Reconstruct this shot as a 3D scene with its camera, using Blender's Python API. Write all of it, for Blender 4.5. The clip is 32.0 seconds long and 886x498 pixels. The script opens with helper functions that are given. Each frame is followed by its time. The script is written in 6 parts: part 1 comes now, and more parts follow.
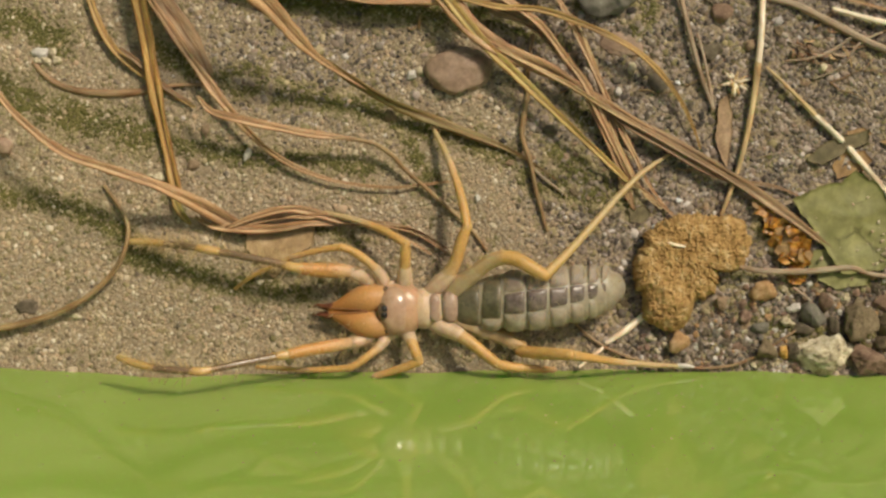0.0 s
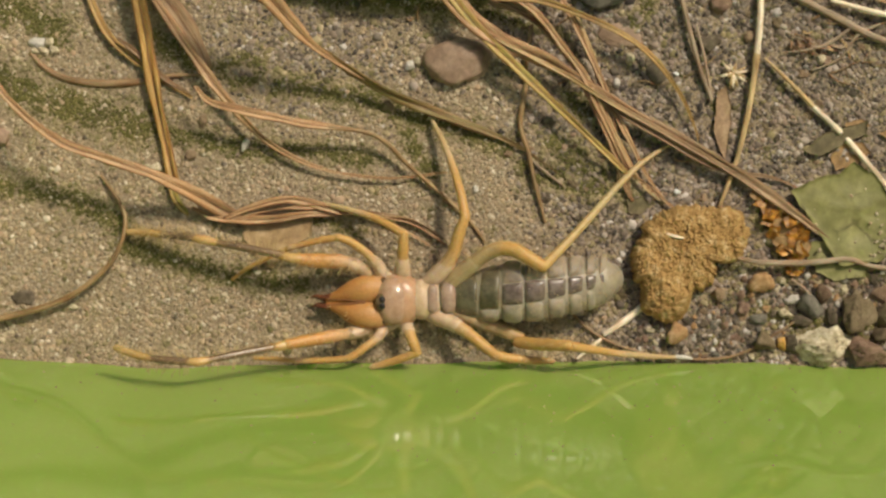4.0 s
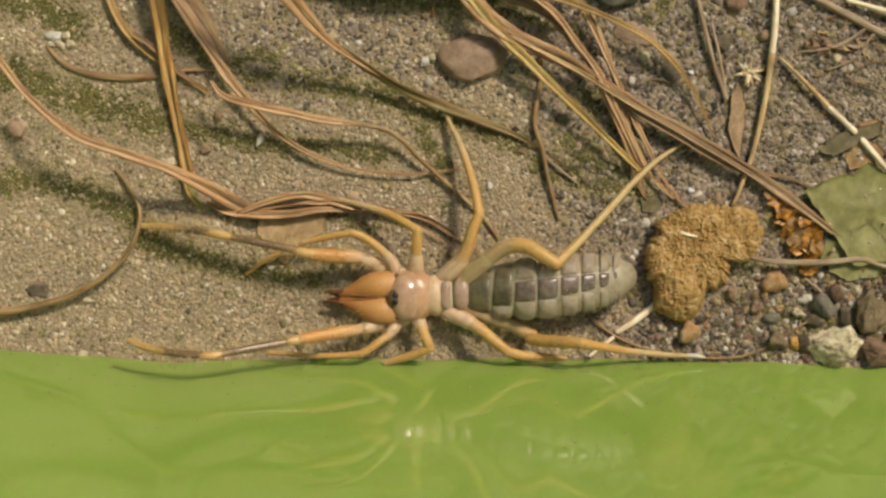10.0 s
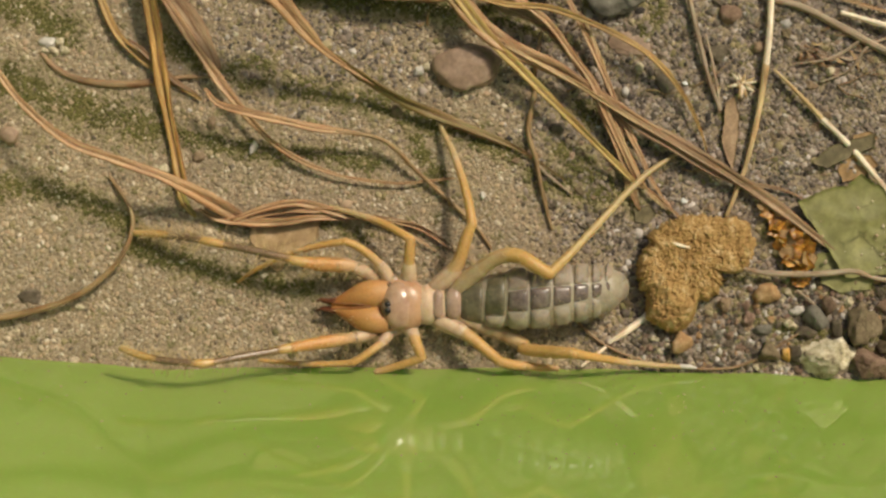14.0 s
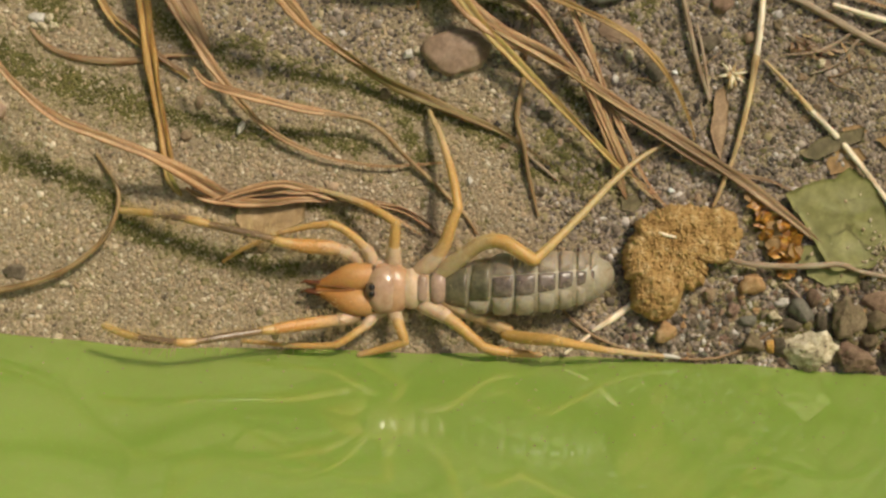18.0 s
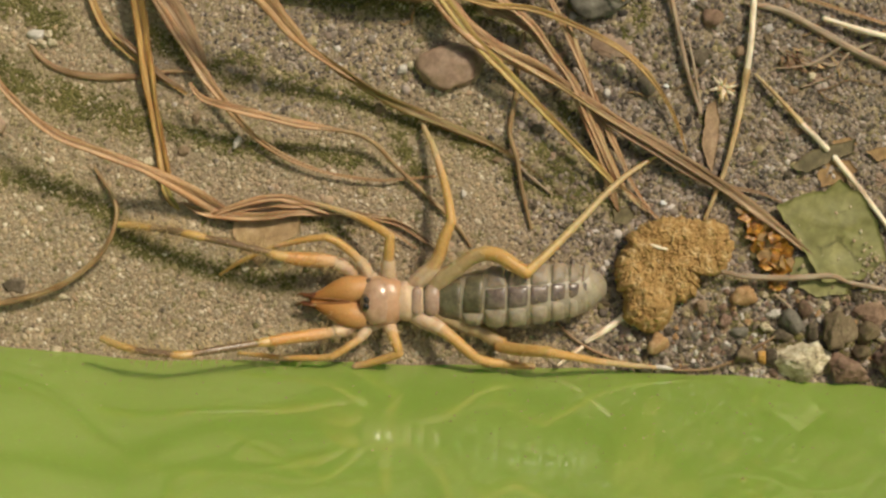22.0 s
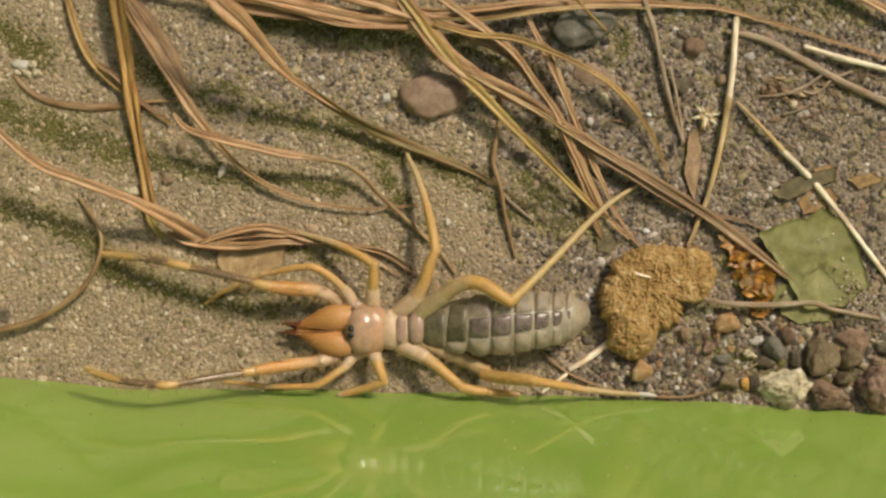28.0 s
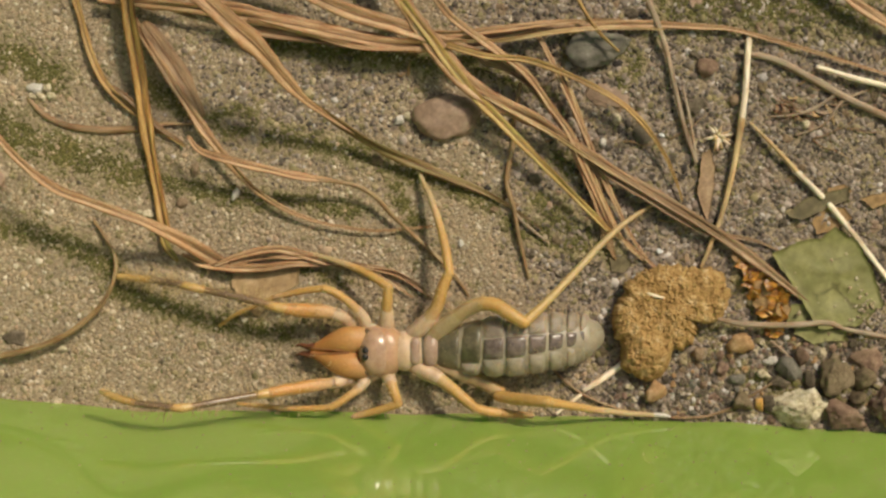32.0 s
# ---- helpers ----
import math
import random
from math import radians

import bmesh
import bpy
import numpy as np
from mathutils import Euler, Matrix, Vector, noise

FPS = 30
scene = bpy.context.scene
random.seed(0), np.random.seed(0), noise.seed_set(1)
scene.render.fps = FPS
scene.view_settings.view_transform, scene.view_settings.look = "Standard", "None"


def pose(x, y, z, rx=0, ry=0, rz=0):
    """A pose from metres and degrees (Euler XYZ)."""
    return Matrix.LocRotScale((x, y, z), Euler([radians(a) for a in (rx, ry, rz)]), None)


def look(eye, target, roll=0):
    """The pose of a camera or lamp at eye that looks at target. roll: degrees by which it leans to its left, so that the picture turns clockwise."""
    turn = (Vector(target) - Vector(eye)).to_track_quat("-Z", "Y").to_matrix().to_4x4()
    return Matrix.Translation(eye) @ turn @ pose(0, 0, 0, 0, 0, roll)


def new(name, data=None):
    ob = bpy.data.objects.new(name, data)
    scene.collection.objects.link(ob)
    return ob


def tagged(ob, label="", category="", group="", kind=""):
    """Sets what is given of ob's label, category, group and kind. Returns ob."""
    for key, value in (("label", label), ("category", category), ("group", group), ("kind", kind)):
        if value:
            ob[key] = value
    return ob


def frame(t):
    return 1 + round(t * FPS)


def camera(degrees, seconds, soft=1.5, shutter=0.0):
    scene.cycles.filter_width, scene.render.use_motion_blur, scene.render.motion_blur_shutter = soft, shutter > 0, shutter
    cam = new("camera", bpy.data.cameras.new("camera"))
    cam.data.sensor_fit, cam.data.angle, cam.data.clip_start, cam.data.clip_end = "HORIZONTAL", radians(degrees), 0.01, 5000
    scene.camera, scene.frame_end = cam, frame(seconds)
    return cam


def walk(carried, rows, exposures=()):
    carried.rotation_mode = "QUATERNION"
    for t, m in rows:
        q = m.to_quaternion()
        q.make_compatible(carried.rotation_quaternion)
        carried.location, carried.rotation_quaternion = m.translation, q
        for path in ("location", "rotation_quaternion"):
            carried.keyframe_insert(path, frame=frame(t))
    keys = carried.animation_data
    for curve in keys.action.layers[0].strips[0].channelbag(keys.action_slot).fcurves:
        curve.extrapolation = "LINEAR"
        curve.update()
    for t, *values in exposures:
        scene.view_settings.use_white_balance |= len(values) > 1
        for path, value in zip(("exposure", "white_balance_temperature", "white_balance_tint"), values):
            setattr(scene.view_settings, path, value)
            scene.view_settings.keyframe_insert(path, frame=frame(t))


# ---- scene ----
U = 5.75e-5          # one plan unit in metres
cam = camera(32.0, 32.0, 2.6)
# seconds, place in millimetres, turn in degrees
PATH = [
    (0, -0.000, -0.000, 157.213, 0.000, -0.001, -0.000),
    (0.5, -0.945, -0.335, 157.194, 0.035, -0.280, 0.082),
    (1, -1.136, -0.663, 157.246, 0.085, -0.353, -0.046),
    (1.5, -1.533, -0.533, 157.122, 0.072, -0.438, 0.075),
    (2, -1.336, -0.806, 157.243, 0.165, -0.388, 0.091),
    (2.5, -1.496, -0.801, 157.187, 0.168, -0.440, 0.206),
    (4.5, -0.277, -1.112, 156.962, -0.041, -0.214, 0.039),
    (5, -0.378, -1.386, 157.018, -0.068, -0.226, 0.015),
    (5.5, -0.585, -1.335, 156.996, -0.124, -0.214, 0.134),
    (6, -0.174, -1.776, 157.027, -0.127, -0.116, 0.128),
    (6.5, -0.390, -1.661, 157.003, -0.185, -0.144, 0.123),
    (7, 0.090, -1.701, 157.069, -0.184, -0.014, 0.150),
    (7.5, -0.233, -1.476, 157.009, -0.169, -0.023, 0.239),
    (8, -0.361, -1.624, 156.864, -0.145, 0.060, 0.308),
    (8.5, -0.743, -1.844, 156.855, -0.128, 0.085, 0.257),
    (9, -0.285, -1.936, 157.057, -0.066, 0.195, 0.423),
    (9.5, -0.164, -1.567, 157.153, -0.017, 0.202, 0.664),
    (10, -0.664, -1.468, 157.159, 0.071, 0.175, 0.587),
    (10.5, -0.842, -1.238, 157.116, 0.082, 0.173, 0.488),
    (11, -0.945, -1.208, 157.224, 0.150, 0.115, 0.510),
    (11.5, -0.808, -0.981, 157.200, 0.198, 0.069, 0.654),
    (12, -0.564, -1.037, 157.239, 0.231, 0.038, 0.691),
    (12.5, -0.464, -0.906, 157.137, 0.237, -0.041, 0.760),
    (13, -0.147, -0.933, 157.147, 0.241, -0.082, 0.858),
    (13.5, -0.374, -0.801, 157.027, 0.243, -0.109, 0.928),
    (14, -0.819, -0.611, 157.156, 0.093, -0.142, 0.997),
    (14.5, 0.941, 1.231, 155.221, 0.012, -0.186, 1.092),
    (16.5, 0.544, 2.676, 154.455, -0.343, -0.210, 1.954),
    (17, 0.176, 1.789, 153.829, -0.426, -0.190, 1.948),
    (17.5, 1.254, 0.905, 154.640, -0.485, -0.155, 1.896),
    (18, 1.019, -0.470, 156.922, -0.517, 0.002, 2.220),
    (18.5, 0.363, -0.409, 157.446, -0.464, 0.210, 2.453),
    (19, -0.619, -0.558, 157.503, -0.423, 0.422, 2.518),
    (19.5, 0.252, -0.334, 157.186, -0.359, 0.567, 2.354),
    (20, 0.070, -0.170, 157.987, -0.299, 0.606, 2.368),
    (20.5, 2.250, -0.100, 157.568, -0.265, 0.622, 2.038),
    (21, 3.191, -0.450, 158.215, -0.200, 0.555, 1.946),
    (21.5, 3.037, 0.132, 157.973, -0.177, 0.518, 2.032),
    (22, 3.045, -0.186, 158.533, -0.118, 0.521, 2.053),
    (22.5, 3.161, 0.713, 157.976, -0.109, 0.405, 1.938),
    (23, 2.776, 0.512, 158.469, -0.063, 0.451, 1.980),
    (23.5, 4.046, 0.512, 158.698, -0.016, 0.403, 1.781),
    (24, 3.448, 0.340, 159.173, 0.054, 0.305, 1.813),
    (24.5, 3.995, 0.844, 159.145, 0.097, 0.286, 1.793),
    (25, 4.515, 0.966, 159.498, 0.109, 0.274, 1.751),
    (25.5, 3.691, 1.251, 158.677, 0.085, 0.188, 1.729),
    (27.5, 3.121, 2.475, 158.748, 0.029, 0.163, 1.881),
    (28, 3.636, 2.170, 159.131, 0.089, 0.173, 1.846),
    (28.5, 4.273, 2.301, 158.541, 0.117, 0.183, 1.791),
    (29, 3.612, 2.271, 159.115, 0.139, 0.196, 1.910),
    (29.5, 3.515, 2.655, 159.163, 0.200, 0.301, 2.002),
    (30, 3.586, 2.676, 158.703, 0.307, 0.393, 1.889),
    (30.5, 2.975, 2.247, 159.148, 0.345, 0.461, 1.821),
    (31, 2.815, 2.469, 158.932, 0.397, 0.438, 1.713),
    (31.5, 2.330, 2.320, 159.635, 0.474, 0.438, 1.764),
    (32, 2.903, 3.075, 159.366, 0.543, 0.427, 1.642),
]
walk(cam, [(t, pose(x * 1e-3, y * 1e-3, z * 1e-3, a, b, c)) for t, x, y, z, a, b, c in PATH], ((0, 0.1, 6900, 8), (32, 0.1, 6900, 8)))

# ---- world, sun ----
SUN_FROM = Vector((0.62, 0.78, 1.05)).normalized()   # direction towards the sun
world = bpy.data.worlds.new("world")
scene.world = world
world.use_nodes = True
_bg = world.node_tree.nodes["Background"]
_sky = world.node_tree.nodes.new("ShaderNodeTexSky")
_sky.sky_type, _sky.sun_disc = "NISHITA", False
_sky.air_density, _sky.dust_density, _sky.ozone_density = 0.45, 2.0, 0.5       # hazy
_sky.sun_elevation = math.asin(SUN_FROM.z)
_sky.sun_rotation = math.atan2(SUN_FROM.x, SUN_FROM.y)
world.node_tree.links.new(_sky.outputs["Color"], _bg.inputs["Color"])
_bg.inputs["Strength"].default_value = 0.15
sun = new("sun", bpy.data.lights.new("sun", "SUN"))
sun.data.energy, sun.data.angle, sun.data.color = 3.2, radians(8.5), (1.0, 0.91, 0.77)
sun.matrix_world = look(SUN_FROM * 3.0, (0, 0, 0))

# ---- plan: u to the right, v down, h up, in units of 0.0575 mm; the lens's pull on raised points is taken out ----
FAR = 157.213e-3 / U


def at(u, v, h=0.0):
    k = (1.0 - h / FAR) * U
    return Vector(((u - 784.0) * k, (441.0 - v) * k, h * U))


def ground_h(u, v):
    """Height of the bare sand, in plan units."""
    return (5.0 * noise.noise((u / 210.0, v / 170.0, 3.1)) + 2.0 * noise.noise((u / 60.0, v / 55.0, 8.7))
            + 1.0 * noise.noise((u / 22.0, v / 22.0, 1.7))
            + min(1.0, max(0.0, (u - 860) / 160)) * (4.0 * noise.noise((u / 38.0, v / 38.0, 6.1)) + 3.0 * noise.noise((u / 15.0, v / 15.0, 2.9))))


# ---- materials ----
def mat_base(name, rough=0.6, spec=0.4):
    m = bpy.data.materials.new(name)
    m.use_nodes = True
    nt = m.node_tree
    b = nt.nodes["Principled BSDF"]
    b.inputs["Roughness"].default_value = rough
    b.inputs["Specular IOR Level"].default_value = spec
    return m, nt, b


def ramp(nt, fac, stops):
    r = nt.nodes.new("ShaderNodeValToRGB")
    els = r.color_ramp.elements
    while len(els) > 1:
        els.remove(els[-1])
    els[0].position, els[0].color = stops[0][0], (*stops[0][1], 1)
    for p, c in stops[1:]:
        e = els.new(p)
        e.color = (*c, 1)
    nt.links.new(fac, r.inputs["Fac"])
    return r.outputs["Color"]


def coords(nt, kind="Object", scale=(1, 1, 1)):
    tc = nt.nodes.new("ShaderNodeTexCoord")
    mp = nt.nodes.new("ShaderNodeMapping")
    mp.inputs["Scale"].default_value = scale
    nt.links.new(tc.outputs[kind], mp.inputs["Vector"])
    return mp.outputs["Vector"]


def noise_tex(nt, vec, scale, detail=3.0, rough=0.6):
    n = nt.nodes.new("ShaderNodeTexNoise")
    n.inputs["Scale"].default_value = scale
    n.inputs["Detail"].default_value = detail
    n.inputs["Roughness"].default_value = rough
    nt.links.new(vec, n.inputs["Vector"])
    return n.outputs["Fac"]


def mix(nt, fac, a, b, mode="MIX"):
    n = nt.nodes.new("ShaderNodeMix")
    n.data_type, n.blend_type = "RGBA", mode
    if isinstance(fac, float):
        n.inputs[0].default_value = fac
    else:
        nt.links.new(fac, n.inputs[0])
    for k, x in ((6, a), (7, b)):
        if isinstance(x, tuple):
            n.inputs[k].default_value = (*x, 1)
        else:
            nt.links.new(x, n.inputs[k])
    return n.outputs[2]


def bump(nt, b, height, strength, dist):
    n = nt.nodes.new("ShaderNodeBump")
    n.inputs["Strength"].default_value = strength
    n.inputs["Distance"].default_value = dist
    nt.links.new(height, n.inputs["Height"])
    nt.links.new(n.outputs["Normal"], b.inputs["Normal"])


def speckled(name, stops, size, rough=0.75, spec=0.3, bump_mm=0.05, detail=6.0, vary=0.0, kind="Object", sss=0.0):
    """Mottled material: noise at two scales; size in mm of the coarse blotches."""
    m, nt, b = mat_base(name, rough, spec)
    vec = coords(nt, kind)
    n1 = noise_tex(nt, vec, 1000.0 / size, detail, 0.65)
    col = ramp(nt, n1, stops)
    n2 = noise_tex(nt, vec, 5200.0 / size, 2.0)
    g = ramp(nt, n2, [(0.3, (0.62, 0.62, 0.62)), (0.7, (1.0, 1.0, 1.0))])
    col = mix(nt, 0.35 if sss else 0.75, col, g, "MULTIPLY")
    if vary:
        oi = nt.nodes.new("ShaderNodeObjectInfo")
        hv = nt.nodes.new("ShaderNodeHueSaturation")
        mr = nt.nodes.new("ShaderNodeMapRange")
        mr.inputs[3].default_value, mr.inputs[4].default_value = 1 - vary, 1 + vary
        nt.links.new(oi.outputs["Random"], mr.inputs[0])
        nt.links.new(mr.outputs[0], hv.inputs["Value"])
        nt.links.new(col, hv.inputs["Color"])
        col = hv.outputs["Color"]
    nt.links.new(col, b.inputs["Base Color"])
    bump(nt, b, n2, 0.7, bump_mm * 1e-3)
    if sss:
        b.inputs["Subsurface Weight"].default_value = sss
        b.inputs["Subsurface Radius"].default_value = (1.0, 0.5, 0.2)
        b.inputs["Subsurface Scale"].default_value = 0.4e-3
    return m


def island_grains(name, stops, rough=0.6, spec=0.35, low=0.70):
    """Sand: every grain takes its own colour from a ramp."""
    m, nt, b = mat_base(name, rough, spec)
    geo = nt.nodes.new("ShaderNodeNewGeometry")
    col = ramp(nt, geo.outputs["Random Per Island"], stops)
    vec = coords(nt)
    n = noise_tex(nt, vec, 9000.0, 2.0)
    g = ramp(nt, n, [(0.3, (0.7, 0.7, 0.7)), (0.75, (1.1, 1.1, 1.1))])
    col = mix(nt, 0.8, col, g, "MULTIPLY")
    big = noise_tex(nt, vec, 330.0, 4.0, 0.6)
    g2 = ramp(nt, big, [(0.34, (low + 0.02, low, low - 0.02)), (0.48, (0.98, 0.96, 0.93)), (0.6, (1.08, 1.02, 0.97)), (0.75, (1.18, 1.15, 1.08))])
    col = mix(nt, 0.8, col, g2, "MULTIPLY")
    nt.links.new(col, b.inputs["Base Color"])
    return m


def blade_mat(name, stops, green=0.0, rough=0.55):
    """Dry grass: fibres run along the blade (UV: x across, y along in mm)."""
    m, nt, b = mat_base(name, rough, 0.35)
    uv = coords(nt, "UV", (14.0, 0.25, 1.0))
    fib = noise_tex(nt, uv, 1.0, 3.0, 0.6)
    col = ramp(nt, fib, stops)
    uv2 = coords(nt, "UV", (1.2, 0.22, 1.0))
    bl = noise_tex(nt, uv2, 1.0, 3.0)
    g = ramp(nt, bl, [(0.3, (0.42, 0.34, 0.28)), (0.5, (0.9, 0.82, 0.76)), (0.68, (1.2, 1.17, 1.12))])
    col = mix(nt, 0.6, col, g, "MULTIPLY")
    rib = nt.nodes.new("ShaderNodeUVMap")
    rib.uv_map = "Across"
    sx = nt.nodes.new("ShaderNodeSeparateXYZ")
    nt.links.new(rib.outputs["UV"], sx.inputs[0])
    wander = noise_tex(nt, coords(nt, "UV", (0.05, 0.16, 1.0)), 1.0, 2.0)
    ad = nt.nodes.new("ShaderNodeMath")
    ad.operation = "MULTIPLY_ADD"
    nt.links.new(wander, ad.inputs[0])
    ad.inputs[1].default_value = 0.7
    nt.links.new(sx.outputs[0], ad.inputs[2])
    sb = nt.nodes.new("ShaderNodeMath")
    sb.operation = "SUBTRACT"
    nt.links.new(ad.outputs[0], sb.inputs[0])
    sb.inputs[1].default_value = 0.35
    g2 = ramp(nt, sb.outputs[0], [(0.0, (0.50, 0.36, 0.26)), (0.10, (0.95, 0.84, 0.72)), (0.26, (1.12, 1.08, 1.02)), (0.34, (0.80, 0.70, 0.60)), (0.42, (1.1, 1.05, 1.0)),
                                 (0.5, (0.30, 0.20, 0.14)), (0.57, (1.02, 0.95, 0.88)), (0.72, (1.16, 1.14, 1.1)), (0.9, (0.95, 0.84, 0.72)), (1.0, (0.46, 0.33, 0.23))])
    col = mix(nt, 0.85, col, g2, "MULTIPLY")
    rust = ramp(nt, noise_tex(nt, coords(nt, "UV", (2.4, 0.35, 1.0)), 1.0, 4.0, 0.65), [(0.50, (1.0, 1.0, 1.0)), (0.60, (0.86, 0.66, 0.50)), (0.72, (0.50, 0.32, 0.20))])
    col = mix(nt, 0.55, col, rust, "MULTIPLY")
    if green:
        tc = nt.nodes.new("ShaderNodeTexCoord")
        sep = nt.nodes.new("ShaderNodeSeparateXYZ")
        nt.links.new(tc.outputs["UV"], sep.inputs[0])
        gm = ramp(nt, noise_tex(nt, coords(nt, "UV", (1.5, 0.12, 1.0)), 1.0, 2.0), [(0.52, (0, 0, 0)), (0.66, (green, green, green))])
        col = mix(nt, gm, col, (0.13, 0.16, 0.03))
    nt.links.new(col, b.inputs["Base Color"])
    bump(nt, b, fib, 0.5, 0.03e-3)
    b.inputs["Subsurface Weight"].default_value = 0.15
    b.inputs["Subsurface Scale"].default_value = 0.15e-3
    return m


SAND = island_grains("sand_grain", [(0.0, (0.12, 0.095, 0.07)), (0.07, (0.22, 0.168, 0.112)), (0.2, (0.34, 0.262, 0.165)), (0.32, (0.35, 0.295, 0.215)), (0.45, (0.43, 0.325, 0.20)), (0.55, (0.40, 0.285, 0.19)),
                                    (0.66, (0.44, 0.35, 0.23)), (0.78, (0.385, 0.325, 0.24)), (0.9, (0.50, 0.41, 0.28)), (1.0, (0.64, 0.57, 0.46))], 0.75, 0.25)
# The next two grain colours serve green growth and painted green shadows alike.
ALGAE_SHADE = island_grains("algae_shade_grain", [(0.0, (0.14, 0.124, 0.06)), (0.25, (0.21, 0.18, 0.09)), (0.65, (0.285, 0.238, 0.13)), (0.9, (0.345, 0.285, 0.17)), (1.0, (0.43, 0.36, 0.23))], 0.85, 0.15)
MOSS_SHADE = island_grains("moss_shade_film", [(0.0, (0.08, 0.079, 0.024)), (0.4, (0.12, 0.113, 0.038)), (0.8, (0.165, 0.148, 0.055)), (1.0, (0.22, 0.19, 0.09))], 0.9, 0.15)
SOIL = island_grains("soil_grain", [(0.0, (0.048, 0.041, 0.036)), (0.12, (0.101, 0.083, 0.068)), (0.35, (0.197, 0.157, 0.122)), (0.5, (0.240, 0.206, 0.175)), (0.65, (0.259, 0.194, 0.148)), (0.8, (0.317, 0.260, 0.212)),
                                    (0.95, (0.413, 0.354, 0.302)), (1.0, (0.595, 0.553, 0.519))], 0.8, 0.2, 0.46)
GROUND = speckled("damp_sand", [(0.28, (0.17, 0.13, 0.085)), (0.45, (0.31, 0.24, 0.155)), (0.6, (0.39, 0.30, 0.195)), (0.75, (0.47, 0.38, 0.26))], 0.35, 0.85, 0.2, 0.15, 8.0)
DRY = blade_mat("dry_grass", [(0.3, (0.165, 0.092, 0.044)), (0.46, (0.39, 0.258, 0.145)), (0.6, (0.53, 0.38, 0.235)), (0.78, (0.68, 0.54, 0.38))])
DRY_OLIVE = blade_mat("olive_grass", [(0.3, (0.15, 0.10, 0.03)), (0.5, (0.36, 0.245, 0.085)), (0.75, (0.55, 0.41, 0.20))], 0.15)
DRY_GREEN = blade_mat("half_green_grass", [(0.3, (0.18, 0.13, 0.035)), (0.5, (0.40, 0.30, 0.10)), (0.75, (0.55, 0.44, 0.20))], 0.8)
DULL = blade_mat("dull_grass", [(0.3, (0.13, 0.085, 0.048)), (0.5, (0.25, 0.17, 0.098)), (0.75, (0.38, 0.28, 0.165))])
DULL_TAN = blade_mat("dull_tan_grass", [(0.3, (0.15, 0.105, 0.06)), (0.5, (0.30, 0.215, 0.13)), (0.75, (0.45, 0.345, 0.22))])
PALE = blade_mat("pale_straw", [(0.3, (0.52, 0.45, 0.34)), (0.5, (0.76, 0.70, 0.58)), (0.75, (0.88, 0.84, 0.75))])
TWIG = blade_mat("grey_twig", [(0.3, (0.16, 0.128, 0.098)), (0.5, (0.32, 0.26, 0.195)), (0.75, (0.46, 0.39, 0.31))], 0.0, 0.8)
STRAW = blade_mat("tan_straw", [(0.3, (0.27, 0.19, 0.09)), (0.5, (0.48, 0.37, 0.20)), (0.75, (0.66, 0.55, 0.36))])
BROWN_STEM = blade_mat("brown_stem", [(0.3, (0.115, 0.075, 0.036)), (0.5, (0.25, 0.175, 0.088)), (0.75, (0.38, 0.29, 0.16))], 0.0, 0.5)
ROCK_BROWN = speckled("brown_stone", [(0.3, (0.25, 0.16, 0.105)), (0.5, (0.335, 0.222, 0.15)), (0.7, (0.43, 0.31, 0.22))], 2.2, 0.6, 0.35, 0.03, 4.0, 0.15)
ROCK_TAN = speckled("tan_stone", [(0.3, (0.198, 0.129, 0.077)), (0.5, (0.292, 0.202, 0.126)), (0.7, (0.361, 0.271, 0.181))], 1.2, 0.88, 0.15, 0.22, 4.0, 0.2)
ROCK_ORANGE = speckled("orange_tan_stone", [(0.3, (0.30, 0.165, 0.07)), (0.5, (0.42, 0.255, 0.125)), (0.7, (0.52, 0.36, 0.21))], 1.0, 0.8, 0.2, 0.16, 5.0)
ROCK_AMBER = speckled("amber_quartz", [(0.35, (0.42, 0.20, 0.035)), (0.5, (0.62, 0.34, 0.08)), (0.65, (0.72, 0.56, 0.36))], 1.4, 0.35, 0.5, 0.05, 4.0)
ROCK_GREY = speckled("grey_stone", [(0.3, (0.082, 0.065, 0.043)), (0.5, (0.150, 0.118, 0.081)), (0.7, (0.241, 0.193, 0.138))], 1.0, 0.88, 0.15, 0.22, 5.0, 0.25)
ROCK_DARK = speckled("dark_stone", [(0.3, (0.08, 0.066, 0.047)), (0.5, (0.135, 0.11, 0.08)), (0.7, (0.22, 0.18, 0.13))], 1.6, 0.8, 0.2, 0.10, 5.0, 0.2)
ROCK_SLATE = speckled("slate_stone", [(0.3, (0.10, 0.088, 0.068)), (0.5, (0.16, 0.143, 0.112)), (0.7, (0.245, 0.222, 0.178))], 1.6, 0.75, 0.25, 0.08, 5.0)
ROCK_PINK = speckled("pinkish_granite", [(0.3, (0.086, 0.060, 0.045)), (0.42, (0.215, 0.133, 0.095)), (0.56, (0.310, 0.206, 0.149)), (0.72, (0.473, 0.404, 0.334))], 0.8, 0.85, 0.15, 0.16, 6.0)
ROCK_RED = speckled("reddish_stone", [(0.3, (0.155, 0.096, 0.066)), (0.5, (0.241, 0.155, 0.106)), (0.7, (0.318, 0.226, 0.161))], 1.0, 0.88, 0.15, 0.22, 4.0, 0.2)
ROCK_OLIVE = speckled("olive_stone", [(0.3, (0.111, 0.082, 0.048)), (0.5, (0.188, 0.140, 0.084)), (0.7, (0.270, 0.209, 0.134))], 1.2, 0.88, 0.15, 0.22, 4.0, 0.2)
